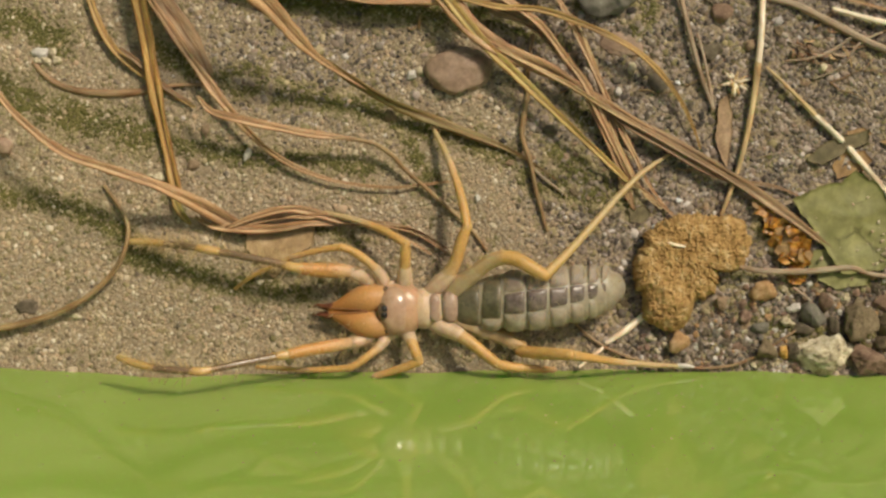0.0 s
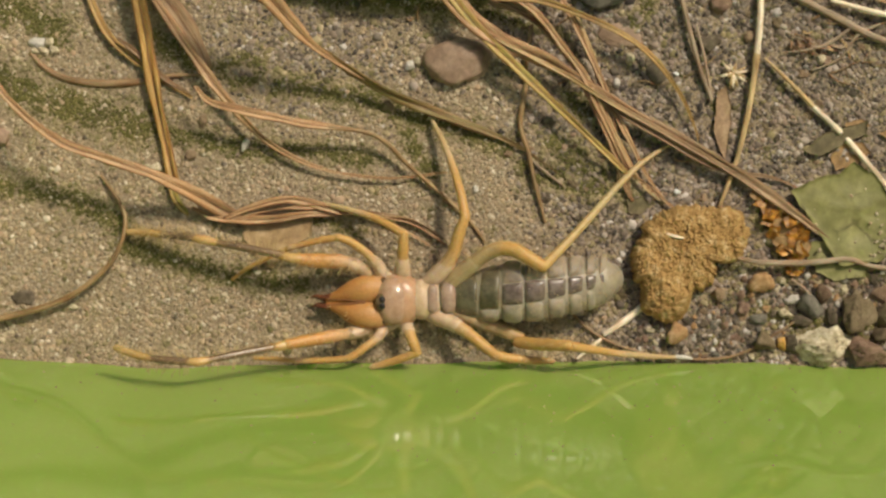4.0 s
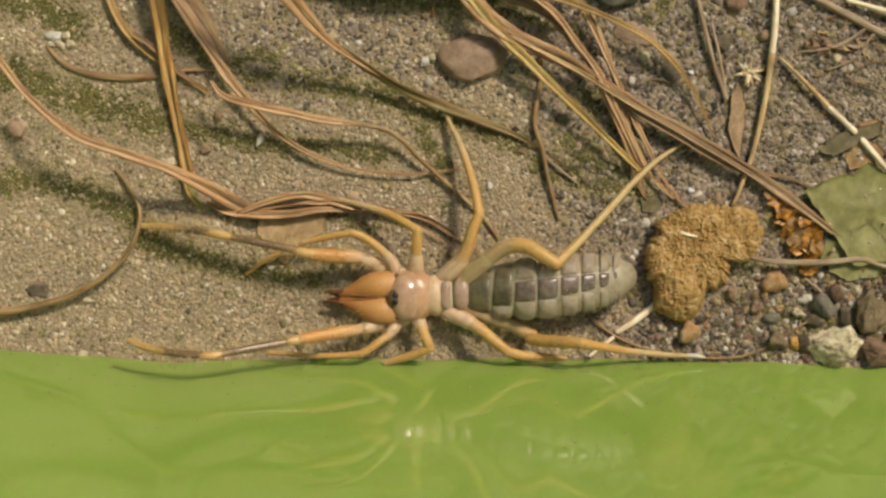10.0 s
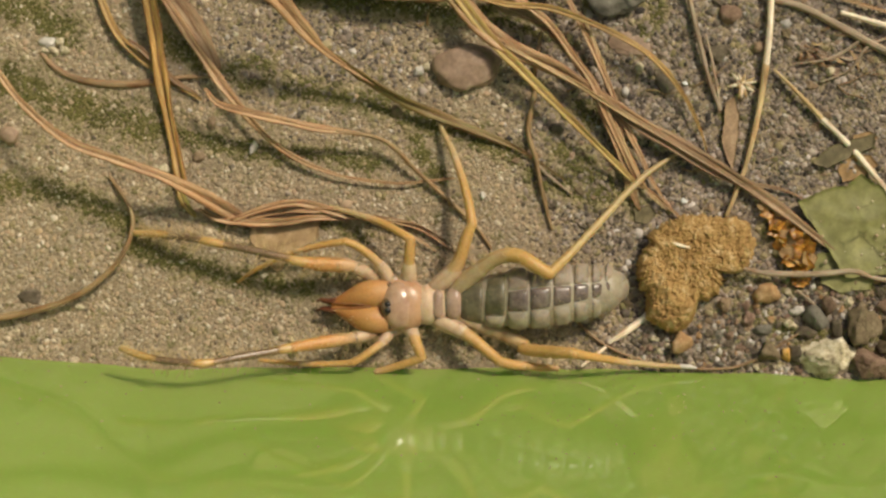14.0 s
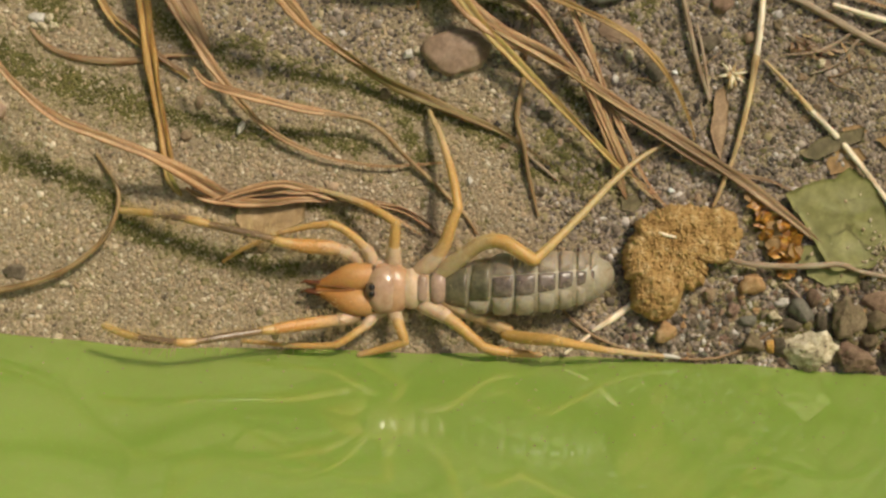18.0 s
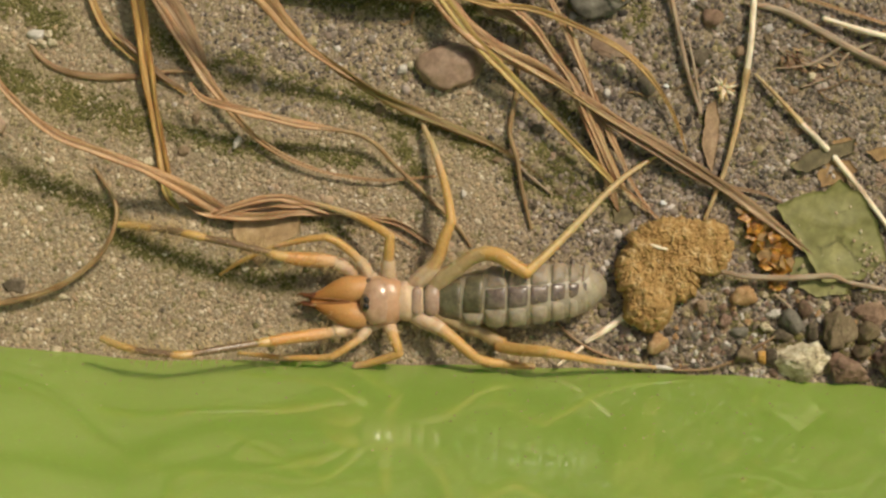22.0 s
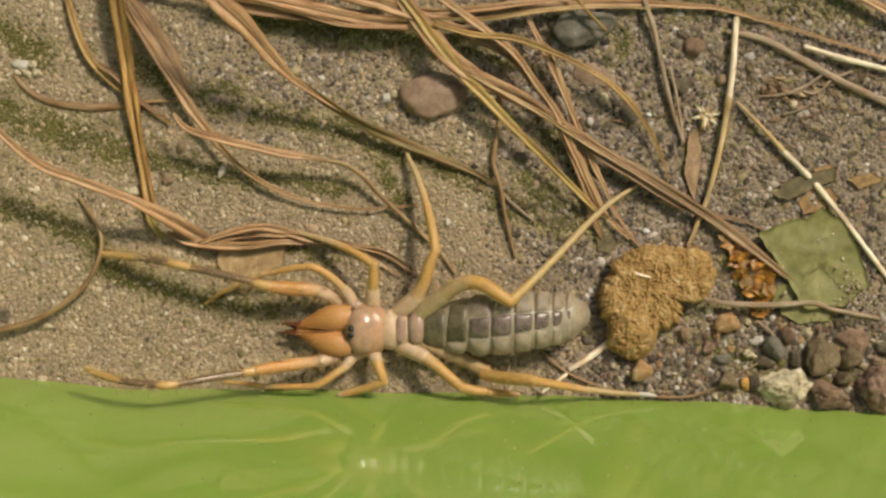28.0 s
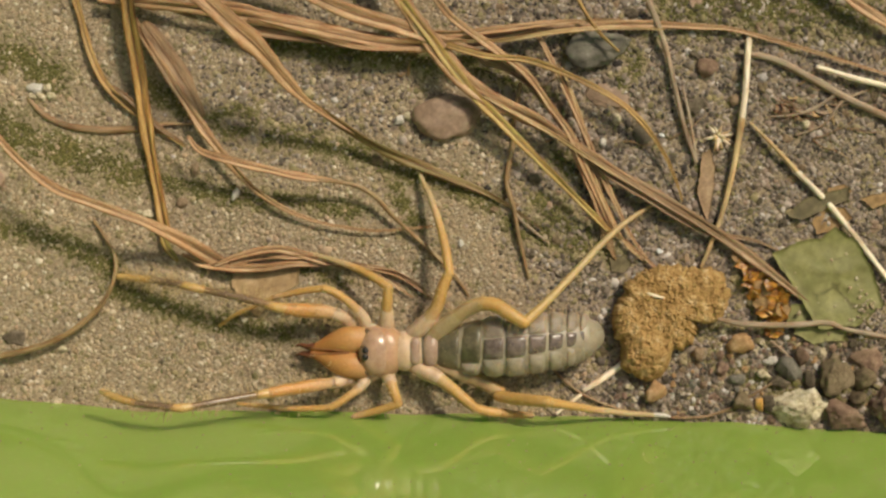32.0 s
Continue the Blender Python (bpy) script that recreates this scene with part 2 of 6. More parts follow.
ROCK_PALE = speckled("pale_speckled_stone", [(0.3, (0.085, 0.072, 0.053)), (0.39, (0.382, 0.307, 0.196)), (0.5, (0.615, 0.519, 0.350)), (0.68, (0.806, 0.731, 0.562))], 0.8, 0.85, 0.15, 0.3, 6.0)
ROCK_WHITE = speckled("white_quartz", [(0.3, (0.350, 0.313, 0.261)), (0.5, (0.497, 0.451, 0.386)), (0.7, (0.644, 0.598, 0.541))], 0.9, 0.35, 0.5, 0.03, 4.0)
# Glossy quartz whose near-white colour paints in the wet glint.
GLINT_QUARTZ = speckled("glint_white_quartz", [(0.3, (0.78, 0.77, 0.75)), (0.7, (0.9, 0.9, 0.88))], 1.5, 0.08, 1.0, 0.02, 3.0)
CLOD = speckled("ochre_clay", [(0.25, (0.17, 0.097, 0.032)), (0.40, (0.345, 0.202, 0.075)), (0.54, (0.445, 0.28, 0.112)), (0.68, (0.62, 0.46, 0.255))], 0.9, 0.9, 0.15, 0.14, 8.0)
AMBER = speckled("amber_flake", [(0.34, (0.06, 0.025, 0.006)), (0.46, (0.27, 0.115, 0.018)), (0.58, (0.56, 0.27, 0.045)), (0.74, (0.82, 0.54, 0.16))], 1.3, 0.3, 0.5, 0.06, 5.0, 0, "Object", 0.4)
LEAF = speckled("olive_leaf", [(0.3, (0.165, 0.154, 0.05)), (0.5, (0.218, 0.205, 0.072)), (0.7, (0.275, 0.252, 0.105))], 4.0, 0.6, 0.35, 0.04, 6.0)
_nt = LEAF.node_tree
_b = _nt.nodes["Principled BSDF"]
_old = _b.inputs["Base Color"].links[0].from_socket
_vor = _nt.nodes.new("ShaderNodeTexVoronoi")
_vor.feature = "DISTANCE_TO_EDGE"
_vor.inputs["Scale"].default_value = 270.0
_wob = _nt.nodes.new("ShaderNodeMix")
_wob.data_type = "VECTOR"
_wob.inputs[0].default_value = 0.0006
_v = coords(_nt)
_n = _nt.nodes.new("ShaderNodeTexNoise")
_n.inputs["Scale"].default_value = 900.0
_nt.links.new(_v, _n.inputs["Vector"])
_nt.links.new(_v, _wob.inputs[4])
_nt.links.new(_n.outputs["Color"], _wob.inputs[5])
_nt.links.new(_wob.outputs[1], _vor.inputs["Vector"])
_crk = ramp(_nt, _vor.outputs["Distance"], [(0.0, (0.28, 0.26, 0.2)), (0.05, (1.0, 1.0, 1.0))])
_msk = ramp(_nt, noise_tex(_nt, _v, 260.0, 2.0), [(0.49, (0.0, 0.0, 0.0)), (0.58, (0.8, 0.8, 0.8))])
_nt.links.new(mix(_nt, _msk, _old, mix(_nt, 1.0, _old, _crk, "MULTIPLY")), _b.inputs["Base Color"])
LEAF_BROWN = speckled("brown_leaf", [(0.3, (0.24, 0.15, 0.07)), (0.5, (0.37, 0.245, 0.12)), (0.7, (0.47, 0.335, 0.185))], 2.0, 0.6, 0.35, 0.04, 6.0)
LEAF_TAN = speckled("tan_leaf", [(0.3, (0.19, 0.11, 0.045)), (0.5, (0.32, 0.195, 0.082)), (0.7, (0.43, 0.28, 0.13))], 1.6, 0.65, 0.3, 0.05, 6.0)
HUSK = speckled("tan_husk", [(0.3, (0.25, 0.15, 0.075)), (0.5, (0.43, 0.29, 0.17)), (0.7, (0.58, 0.44, 0.28))], 1.0, 0.6, 0.3, 0.06, 6.0)
LEAF_DARK = speckled("dark_leaf", [(0.3, (0.085, 0.068, 0.035)), (0.5, (0.145, 0.115, 0.058)), (0.7, (0.21, 0.165, 0.09))], 1.5, 0.7, 0.3, 0.04, 6.0)
LEAF_PINK = speckled("pinkish_bud_scale", [(0.3, (0.22, 0.135, 0.075)), (0.5, (0.33, 0.21, 0.118)), (0.7, (0.43, 0.295, 0.175))], 1.5, 0.6, 0.35, 0.04, 6.0)


def flesh(name, a, c, size=1.2, sss=0.35, rough=0.38, spec=0.45):
    m = speckled(name, [(0.32, a), (0.68, c)], size, rough, spec, 0.012, 3.0, 0, "Object", sss)
    return m


SKIN_LEG = flesh("amber_cuticle", (0.455, 0.262, 0.078), (0.53, 0.325, 0.12), 0.9, 0.5, 0.48, 0.35)
SKIN_PALE = flesh("pale_cuticle", (0.50, 0.345, 0.22), (0.60, 0.44, 0.30), 0.9, 0.5, 0.48, 0.35)
SKIN_HEAD = flesh("carapace_cuticle", (0.40, 0.22, 0.12), (0.50, 0.305, 0.185), 1.1, 0.35, 0.32, 0.45)
SKIN_FRONT = flesh("greyish_cuticle", (0.35, 0.212, 0.135), (0.455, 0.292, 0.195), 0.9, 0.3, 0.2, 0.5)
SKIN_OLIVE = flesh("olive_cuticle", (0.40, 0.285, 0.15), (0.49, 0.37, 0.215), 0.9, 0.5, 0.48, 0.35)
SKIN_DARK = flesh("dark_cuticle", (0.09, 0.055, 0.03), (0.19, 0.12, 0.07), 0.8, 0.2, 0.25, 0.6)
TERGITE = flesh("grey_tergite", (0.09, 0.066, 0.054), (0.21, 0.16, 0.13), 0.6, 0.25, 0.27, 0.5)
TERGITE_OLIVE = flesh("olive_tergite", (0.06, 0.052, 0.027), (0.18, 0.15, 0.09), 1.0, 0.25, 0.34, 0.45)
WAIST = flesh("mauve_waist", (0.28, 0.182, 0.13), (0.39, 0.27, 0.195), 0.8, 0.3, 0.34, 0.4)
LOBE_UP = flesh("mauve_lobe", (0.235, 0.185, 0.136), (0.35, 0.28, 0.21), 1.0, 0.5, 0.52, 0.35)
PLEURA = flesh("pale_pleura", (0.27, 0.222, 0.16), (0.39, 0.33, 0.24), 0.9, 0.35, 0.42, 0.4)
LOBE = flesh("pale_lobe", (0.235, 0.193, 0.138), (0.375, 0.315, 0.232), 0.9, 0.5, 0.52, 0.35)
FANG = flesh("dark_fang", (0.08, 0.025, 0.012), (0.20, 0.07, 0.03), 0.6, 0.0, 0.25, 0.5)
RIDGE = flesh("red_brown_ridge", (0.22, 0.085, 0.032), (0.32, 0.14, 0.055), 0.6, 0.1, 0.4, 0.4)
EYE = flesh("black_eye", (0.012, 0.010, 0.008), (0.03, 0.026, 0.022), 0.8, 0.0, 0.34, 0.3)
HAIR = flesh("seta", (0.44, 0.30, 0.13), (0.58, 0.43, 0.22), 1.0, 0.0, 0.4, 0.4)


def graded(name, stops, sss=0.45, rough=0.46, spec=0.35):
    """Cuticle whose colour changes from a segment's root to its tip."""
    m, nt, b = mat_base(name, rough, spec)
    al = nt.nodes.new("ShaderNodeUVMap")
    al.uv_map = "Across"
    sx = nt.nodes.new("ShaderNodeSeparateXYZ")
    nt.links.new(al.outputs["UV"], sx.inputs[0])
    vec = coords(nt)
    n1 = noise_tex(nt, vec, 1100.0, 3.0)
    wob = nt.nodes.new("ShaderNodeMath")
    wob.operation = "MULTIPLY_ADD"
    nt.links.new(n1, wob.inputs[0])
    wob.inputs[1].default_value = 0.16
    nt.links.new(sx.outputs[1], wob.inputs[2])
    sub = nt.nodes.new("ShaderNodeMath")
    sub.operation = "SUBTRACT"
    nt.links.new(wob.outputs[0], sub.inputs[0])
    sub.inputs[1].default_value = 0.08
    col = ramp(nt, sub.outputs[0], stops)
    n2 = noise_tex(nt, vec, 4200.0, 2.0)
    g = ramp(nt, n2, [(0.3, (0.78, 0.76, 0.74)), (0.7, (1.06, 1.06, 1.06))])
    col = mix(nt, 0.8, col, g, "MULTIPLY")
    nt.links.new(col, b.inputs["Base Color"])
    bump(nt, b, n2, 0.4, 0.015e-3)
    b.inputs["Subsurface Weight"].default_value = sss
    b.inputs["Subsurface Radius"].default_value = (1.0, 0.5, 0.2)
    b.inputs["Subsurface Scale"].default_value = 0.4e-3
    return m


G_JOINT_STOPS = [(0.0, (0.42, 0.24, 0.08)), (0.25, (0.50, 0.31, 0.115)), (0.45, (0.54, 0.355, 0.15)), (0.6, (0.48, 0.30, 0.11)), (0.8, (0.40, 0.245, 0.09)), (1.0, (0.29, 0.175, 0.075))]
C_PALE, C_LEG, C_ORANGE, C_JOINT, C_DARK, C_OLIVE = (0.53, 0.37, 0.235), (0.50, 0.298, 0.102), (0.53, 0.275, 0.095), (0.49, 0.31, 0.125), (0.18, 0.115, 0.065), (0.425, 0.30, 0.152)
G_THIGH = graded("thigh_cuticle", [(0.0, C_PALE), (0.45, C_LEG), (0.85, C_LEG), (1.0, C_JOINT)])
G_FEELER = graded("feeler_cuticle", [(0.0, C_PALE), (0.5, C_ORANGE), (0.85, C_ORANGE), (1.0, C_JOINT)])
G_SHIN = graded("shin_cuticle", [(0.0, C_JOINT), (0.15, C_LEG), (0.6, C_LEG), (1.0, C_PALE)])
G_BAND = graded("banded_cuticle", [(0.0, (0.36, 0.215, 0.08)), (0.14, (0.26, 0.16, 0.075)), (0.3, C_DARK), (0.72, C_DARK), (0.88, (0.27, 0.165, 0.075)), (1.0, (0.38, 0.23, 0.085))], 0.2, 0.28, 0.55)
G_JOINT = graded("knuckle_cuticle", G_JOINT_STOPS, 0.5, 0.34, 0.45)
G_TOE = graded("toe_cuticle", [(0.0, (0.26, 0.16, 0.07)), (0.25, (0.46, 0.29, 0.10)), (1.0, (0.52, 0.36, 0.15))])
G_HIND = graded("hind_cuticle", [(0.0, C_OLIVE), (0.6, C_OLIVE), (1.0, C_LEG)])
G_HSHIN = graded("hind_shin_cuticle", [(0.0, C_LEG), (0.25, (0.47, 0.32, 0.13)), (1.0, (0.48, 0.37, 0.20))])
G_FOOT = graded("foot_cuticle", [(0.0, (0.48, 0.35, 0.18)), (1.0, (0.43, 0.31, 0.16))])
G_JAW = graded("jaw_cuticle", [(0.0, (0.46, 0.255, 0.125)), (0.35, (0.46, 0.235, 0.082)), (0.75, (0.41, 0.175, 0.048)), (1.0, (0.30, 0.10, 0.03))], 0.4, 0.52, 0.35)


def sheet_mat():
    m, nt, b = mat_base("green_plastic", 0.018, 0.9)
    vec = coords(nt)
    b.inputs["IOR"].default_value = 2.1
    n1 = noise_tex(nt, vec, 110.0, 5.0, 0.6)
    col = ramp(nt, n1, [(0.3, (0.385, 0.455, 0.105)), (0.5, (0.405, 0.470, 0.118)), (0.7, (0.435, 0.485, 0.135))])
    n2 = noise_tex(nt, vec, 1900.0, 3.0)
    g = ramp(nt, n2, [(0.60, (1.0, 1.0, 1.0)), (0.75, (1.16, 1.14, 1.35))])
    col = mix(nt, 1.0, col, g, "MULTIPLY")
    nt.links.new(col, b.inputs["Base Color"])
    bump(nt, b, noise_tex(nt, vec, 180.0, 2.0), 0.07, 0.06e-3)
    glow = nt.nodes.new("ShaderNodeBsdfTranslucent")            # the thin plastic lets daylight through
    glow.inputs["Color"].default_value = (0.24, 0.86, 0.04, 1)
    both = nt.nodes.new("ShaderNodeMixShader")
    both.inputs[0].default_value = 0.4
    nt.links.new(b.outputs[0], both.inputs[1])
    nt.links.new(glow.outputs[0], both.inputs[2])
    nt.links.new(both.outputs[0], nt.nodes["Material Output"].inputs["Surface"])
    return m


SHEET = sheet_mat()


# ---- mesh helpers: lists of points in metres ----
BASE = {}


def mesh_from(name, verts, faces, mat, uvs=None, smooth=True):
    me = bpy.data.meshes.new(name)
    me.from_pydata([tuple(p) for p in verts], [], faces)
    if uvs:
        lay = me.uv_layers.new(name="UVMap")
        lay.data.foreach_set("uv", [q for f in faces for i in f for q in uvs[i][:2]])
        lay2 = me.uv_layers.new(name="Across")
        lay2.data.foreach_set("uv", [q for f in faces for i in f for q in (uvs[i][2], uvs[i][3])])
    me.materials.append(mat)
    me.polygons.foreach_set("use_smooth", [smooth] * len(me.polygons))
    me.update()
    return me


def place(name, geo, mat, parent=None, label="", smooth=True):
    """Links (verts, faces[, uvs]) as ONE mesh object: a thing of its own, or a part of parent."""
    verts, faces, uvs = (*geo, None)[:3]
    if parent is None:
        lo = Vector([min(p[i] for p in verts) for i in range(3)])
        hi = Vector([max(p[i] for p in verts) for i in range(3)])
        org = Vector(((lo.x + hi.x) / 2, (lo.y + hi.y) / 2, lo.z))
    else:
        org = BASE[parent.name]
    ob = new(name, mesh_from(name, [p - org for p in verts], faces, mat, uvs, smooth))
    BASE[ob.name] = org
    if parent is None:
        ob.location = org
    else:
        ob.parent = parent
    if label:
        ob["label"] = label
    return ob


def thing(name, origin, label, category, group=""):
    ob = new(name)
    ob.empty_display_size = 0.002
    ob.location = origin
    BASE[ob.name] = Vector(origin)
    return tagged(ob, label, category, group)


def glide(pts, step):
    """Points along a Catmull-Rom curve through tuples of any length, about step apart in the first two entries."""
    out = []
    n = len(pts)
    for i in range(n - 1):
        p0, p1, p2, p3 = pts[max(i - 1, 0)], pts[i], pts[i + 1], pts[min(i + 2, n - 1)]
        k = max(2, int(math.dist(p1[:2], p2[:2]) / step))
        for j in range(k):
            t = j / k
            out.append(tuple(0.5 * (2 * b + (c - a) * t + (2 * a - 5 * b + 4 * c - d) * t * t + (3 * b - a - 3 * c + d) * t ** 3)
                             for a, b, c, d in zip(p0, p1, p2, p3)))
    out.append(tuple(pts[-1]))
    return out


def sweep(rings, closed_ends=True):
    """Skin over rings of equal length."""
    n = len(rings[0])
    verts = [p for r in rings for p in r]
    faces = []
    for i in range(len(rings) - 1):
        for j in range(n):
            a, b = i * n + j, i * n + (j + 1) % n
            faces.append((a, b, b + n, a + n))
    if closed_ends:
        faces.append(tuple(range(n - 1, -1, -1)))
        faces.append(tuple(range((len(rings) - 1) * n, len(rings) * n)))
    return verts, faces


def blade(pts, width, fold=0.28, twist=0.0, seed=0, ends=(0.6, 0.15), step=9.0, thick=0.10):
    """A folded, fluted grass blade along (u, v, h) points. ends: width at start and end as a share of width."""
    rnd = random.Random(seed)
    ph = rnd.uniform(0, 9)
    path = glide(pts, step)
    pos = [at(*p[:3]) for p in path]
    n = len(pos)
    rings, uvs, run = [], [], 0.0
    prof = [(-1.0, 0.6), (-0.75, 0.75), (-0.3, 0.5), (0.0, -0.25), (0.3, 0.5), (0.75, 0.75), (1.0, 0.6)]
    for i, p in enumerate(pos):
        tan = (pos[min(i + 1, n - 1)] - pos[max(i - 1, 0)]).normalized()
        side = tan.cross(Vector((0, 0, 1))).normalized()
        up = side.cross(tan)
        s = i / (n - 1)
        own = path[i][3] if len(path[i]) > 3 else 1.0
        taper = own * min(1.0, ends[0] + (1 - ends[0]) * s / 0.2, ends[1] + (1 - ends[1]) * (1 - s) / 0.35)
        w = 0.45 * width * U * taper * (1 + 0.3 * noise.noise((s * n / 7.0 + ph, ph, 0)) + 0.12 * noise.noise((s * n / 2.5 + ph, ph, 3)))
        ang = radians(twist) * 2.2 * noise.noise((s * (1.5 + n / 22.0) + ph, 4.0, ph))
        sd, uu = side * math.cos(ang) + up * math.sin(ang), up * math.cos(ang) - side * math.sin(ang)
        fo = fold * (1.1 + 0.9 * noise.noise((s * n / 9.0, ph, 2.0)))
        top = [p + sd * (w * x) + uu * (w * fo * y * 1.2) for x, y in prof]
        bot = [q - uu * (thick * width * U * (0.35 + 0.65 * taper)) for q in reversed(top)]
        rings.append(top + bot)
        if i:
            run += (p - pos[i - 1]).length * 1e3
        across = [x * width * U * 500 for x, _ in prof]
        line = [(a + ph, run + ph, 0.5 + 0.5 * x, s) for a, (x, _) in zip(across, prof)]
        uvs += line + line[::-1]
    v, f = sweep(rings)
    return v, f, uvs


def tube(pts, sides=8, step=8.0, flat=1.0, seed=0, wob=0.0, round_ends=True):
    """A round stem along (u, v, h, r) points; flat squeezes it upright."""
    ph = random.Random(seed).uniform(0, 9)
    path = glide(pts, step)
    if round_ends:
        a, b = path[0], path[-1]
        a2, b2 = path[1], path[-2]

        def cap(p, q):
            d = (Vector(p[:3]) - Vector(q[:3])).normalized()
            r = p[3]
            return [tuple(Vector(p[:3]) + d * r * x) + (r * y,) for x, y in ((0.45, 0.88), (0.8, 0.58), (0.97, 0.2))]
        path = list(reversed(cap(a, a2))) + path + cap(b, b2)
    pos = [at(*p[:3]) for p in path]
    n = len(pos)
    rings, uvs, run = [], [], 0.0
    for i, p in enumerate(pos):
        tan = (pos[min(i + 1, n - 1)] - pos[max(i - 1, 0)])
        tan = tan.normalized() if tan.length > 1e-9 else Vector((1, 0, 0))
        side = tan.cross(Vector((0, 0, 1)))
        side = side.normalized() if side.length > 1e-6 else Vector((1, 0, 0))
        up = side.cross(tan)
        r = path[i][3] * U * (1 + wob * noise.noise((i * 0.35 + ph, ph, 1)))
        if i:
            run += (p - pos[i - 1]).length * 1e3
        ring = []
        for k in range(sides):
            an = 2 * math.pi * k / sides
            ring.append(p + side * (r * math.cos(an)) + up * (r * flat * math.sin(an)))
            uvs.append((math.cos(an) * r * 500 + ph, run + ph, 0.72 + 0.1 * math.cos(an), i / (n - 1)))
        rings.append(ring)
    v, f = sweep(rings)
    return v, f, uvs


def ball(c, rx, ry, rz, rough=0.0, seed=0, seg=14, rings=9, turn=0.0, cube=1.0, grain=1.0):
    """A pebble-like ball round (u, v, h); rough bends its surface, cube < 1 makes it blockier."""
    o = at(*c)
    ph = random.Random(seed).uniform(0, 50)
    verts, faces = [], []
    ca, sa = math.cos(radians(turn)), math.sin(radians(turn))

    def spot(x, y, z):
        e = (abs(x) ** cube * math.copysign(1, x), abs(y) ** cube * math.copysign(1, y), abs(z) ** cube * math.copysign(1, z))
        k = 1 + rough * noise.noise((x * 1.3 + ph, y * 1.3, z * 1.3)) + 0.5 * rough * noise.noise((x * 3.1 * grain + ph, y * 3.1 * grain, z * 3.1 * grain + 5))
        a, b, d = e[0] * rx * k, e[1] * ry * k, e[2] * rz * k
        return o + Vector((a * ca - b * sa, a * sa + b * ca, d)) * U
    verts.append(spot(0, 0, 1))
    for i in range(1, rings):
        th = math.pi * i / rings
        for k in range(seg):
            an = 2 * math.pi * k / seg
            verts.append(spot(math.sin(th) * math.cos(an), math.sin(th) * math.sin(an), math.cos(th)))
    verts.append(spot(0, 0, -1))
    for k in range(seg):
        faces.append((0, 1 + k, 1 + (k + 1) % seg))
        last = 1 + (rings - 2) * seg
        faces.append((len(verts) - 1, last + (k + 1) % seg, last + k))
    for i in range(rings - 2):
        for k in range(seg):
            a, b = 1 + i * seg + k, 1 + i * seg + (k + 1) % seg
            faces.append((a, a + seg, b + seg, b))
    return verts, faces


def rock(c, rx, ry, rz, rough=0.2, seed=0, seg=16, rings=10, turn=0.0, cuts=10, hard=0.56):
    """An angular stone round (u, v, h): a ball trimmed by a few random planes and roughened."""
    rnd = random.Random(seed * 7 + 1)
    ph = rnd.uniform(0, 50)
    planes = []
    for _ in range(cuts):
        z, an = rnd.uniform(-0.7, 1.0), rnd.uniform(0, 6.283)
        q = math.sqrt(1 - z * z)
        planes.append((Vector((q * math.cos(an), q * math.sin(an), z)), rnd.uniform(hard, hard + 0.22)))
    o = at(*c)
    ca, sa = math.cos(radians(turn)), math.sin(radians(turn))
    verts, faces = [], []

    def spot(x, y, z):
        d = Vector((x, y, z))
        k = 1.12
        for n, far in planes:
            t = n.dot(d)
            if t > 0.05:
                k = min(k, far / t)
        k *= 1 + 1.4 * rough * (0.5 * noise.noise((x * 2.2 + ph, y * 2.2, z * 2.2)) + 0.35 * noise.noise((x * 6 + ph, y * 6, z * 6)) + 0.2 * noise.noise((x * 14, y * 14, z * 14 + ph)))
        a, b, e = x * rx * k, y * ry * k, z * rz * k
        return o + Vector((a * ca - b * sa, a * sa + b * ca, e)) * U
    verts.append(spot(0, 0, 1))
    for i in range(1, rings):
        th = math.pi * i / rings
        for k in range(seg):
            an = 2 * math.pi * k / seg
            verts.append(spot(math.sin(th) * math.cos(an), math.sin(th) * math.sin(an), math.cos(th)))
    verts.append(spot(0, 0, -1))
    for k in range(seg):
        faces.append((0, 1 + k, 1 + (k + 1) % seg))
        last = 1 + (rings - 2) * seg
        faces.append((len(verts) - 1, last + (k + 1) % seg, last + k))
    for i in range(rings - 2):
        for k in range(seg):
            a, b = 1 + i * seg + k, 1 + i * seg + (k + 1) % seg
            faces.append((a, a + seg, b + seg, b))
    return verts, faces


def add_geo(geos):
    verts, faces, uvs = [], [], []
    for g in geos:
        n = len(verts)
        verts += g[0]
        faces += [tuple(i + n for i in f) for f in g[1]]
        if len(g) > 2 and g[2]:
            uvs += g[2]
    return (verts, faces, uvs) if uvs and len(uvs) == len(verts) else (verts, faces)


# ---- ground ----
def spread(lo, hi, step, far):
    """Plan lines: even between lo and hi, then ever wider out to far."""
    mid = list(np.arange(lo, hi + step, step))
    out, d, x = [], step, mid[-1]
    while x < far:
        d *= 1.9
        x += d
        out.append(x)
    left, d, x = [], step, lo
    while x > -far:
        d *= 1.9
        x -= d
        left.append(x)
    return left[::-1] + mid + out


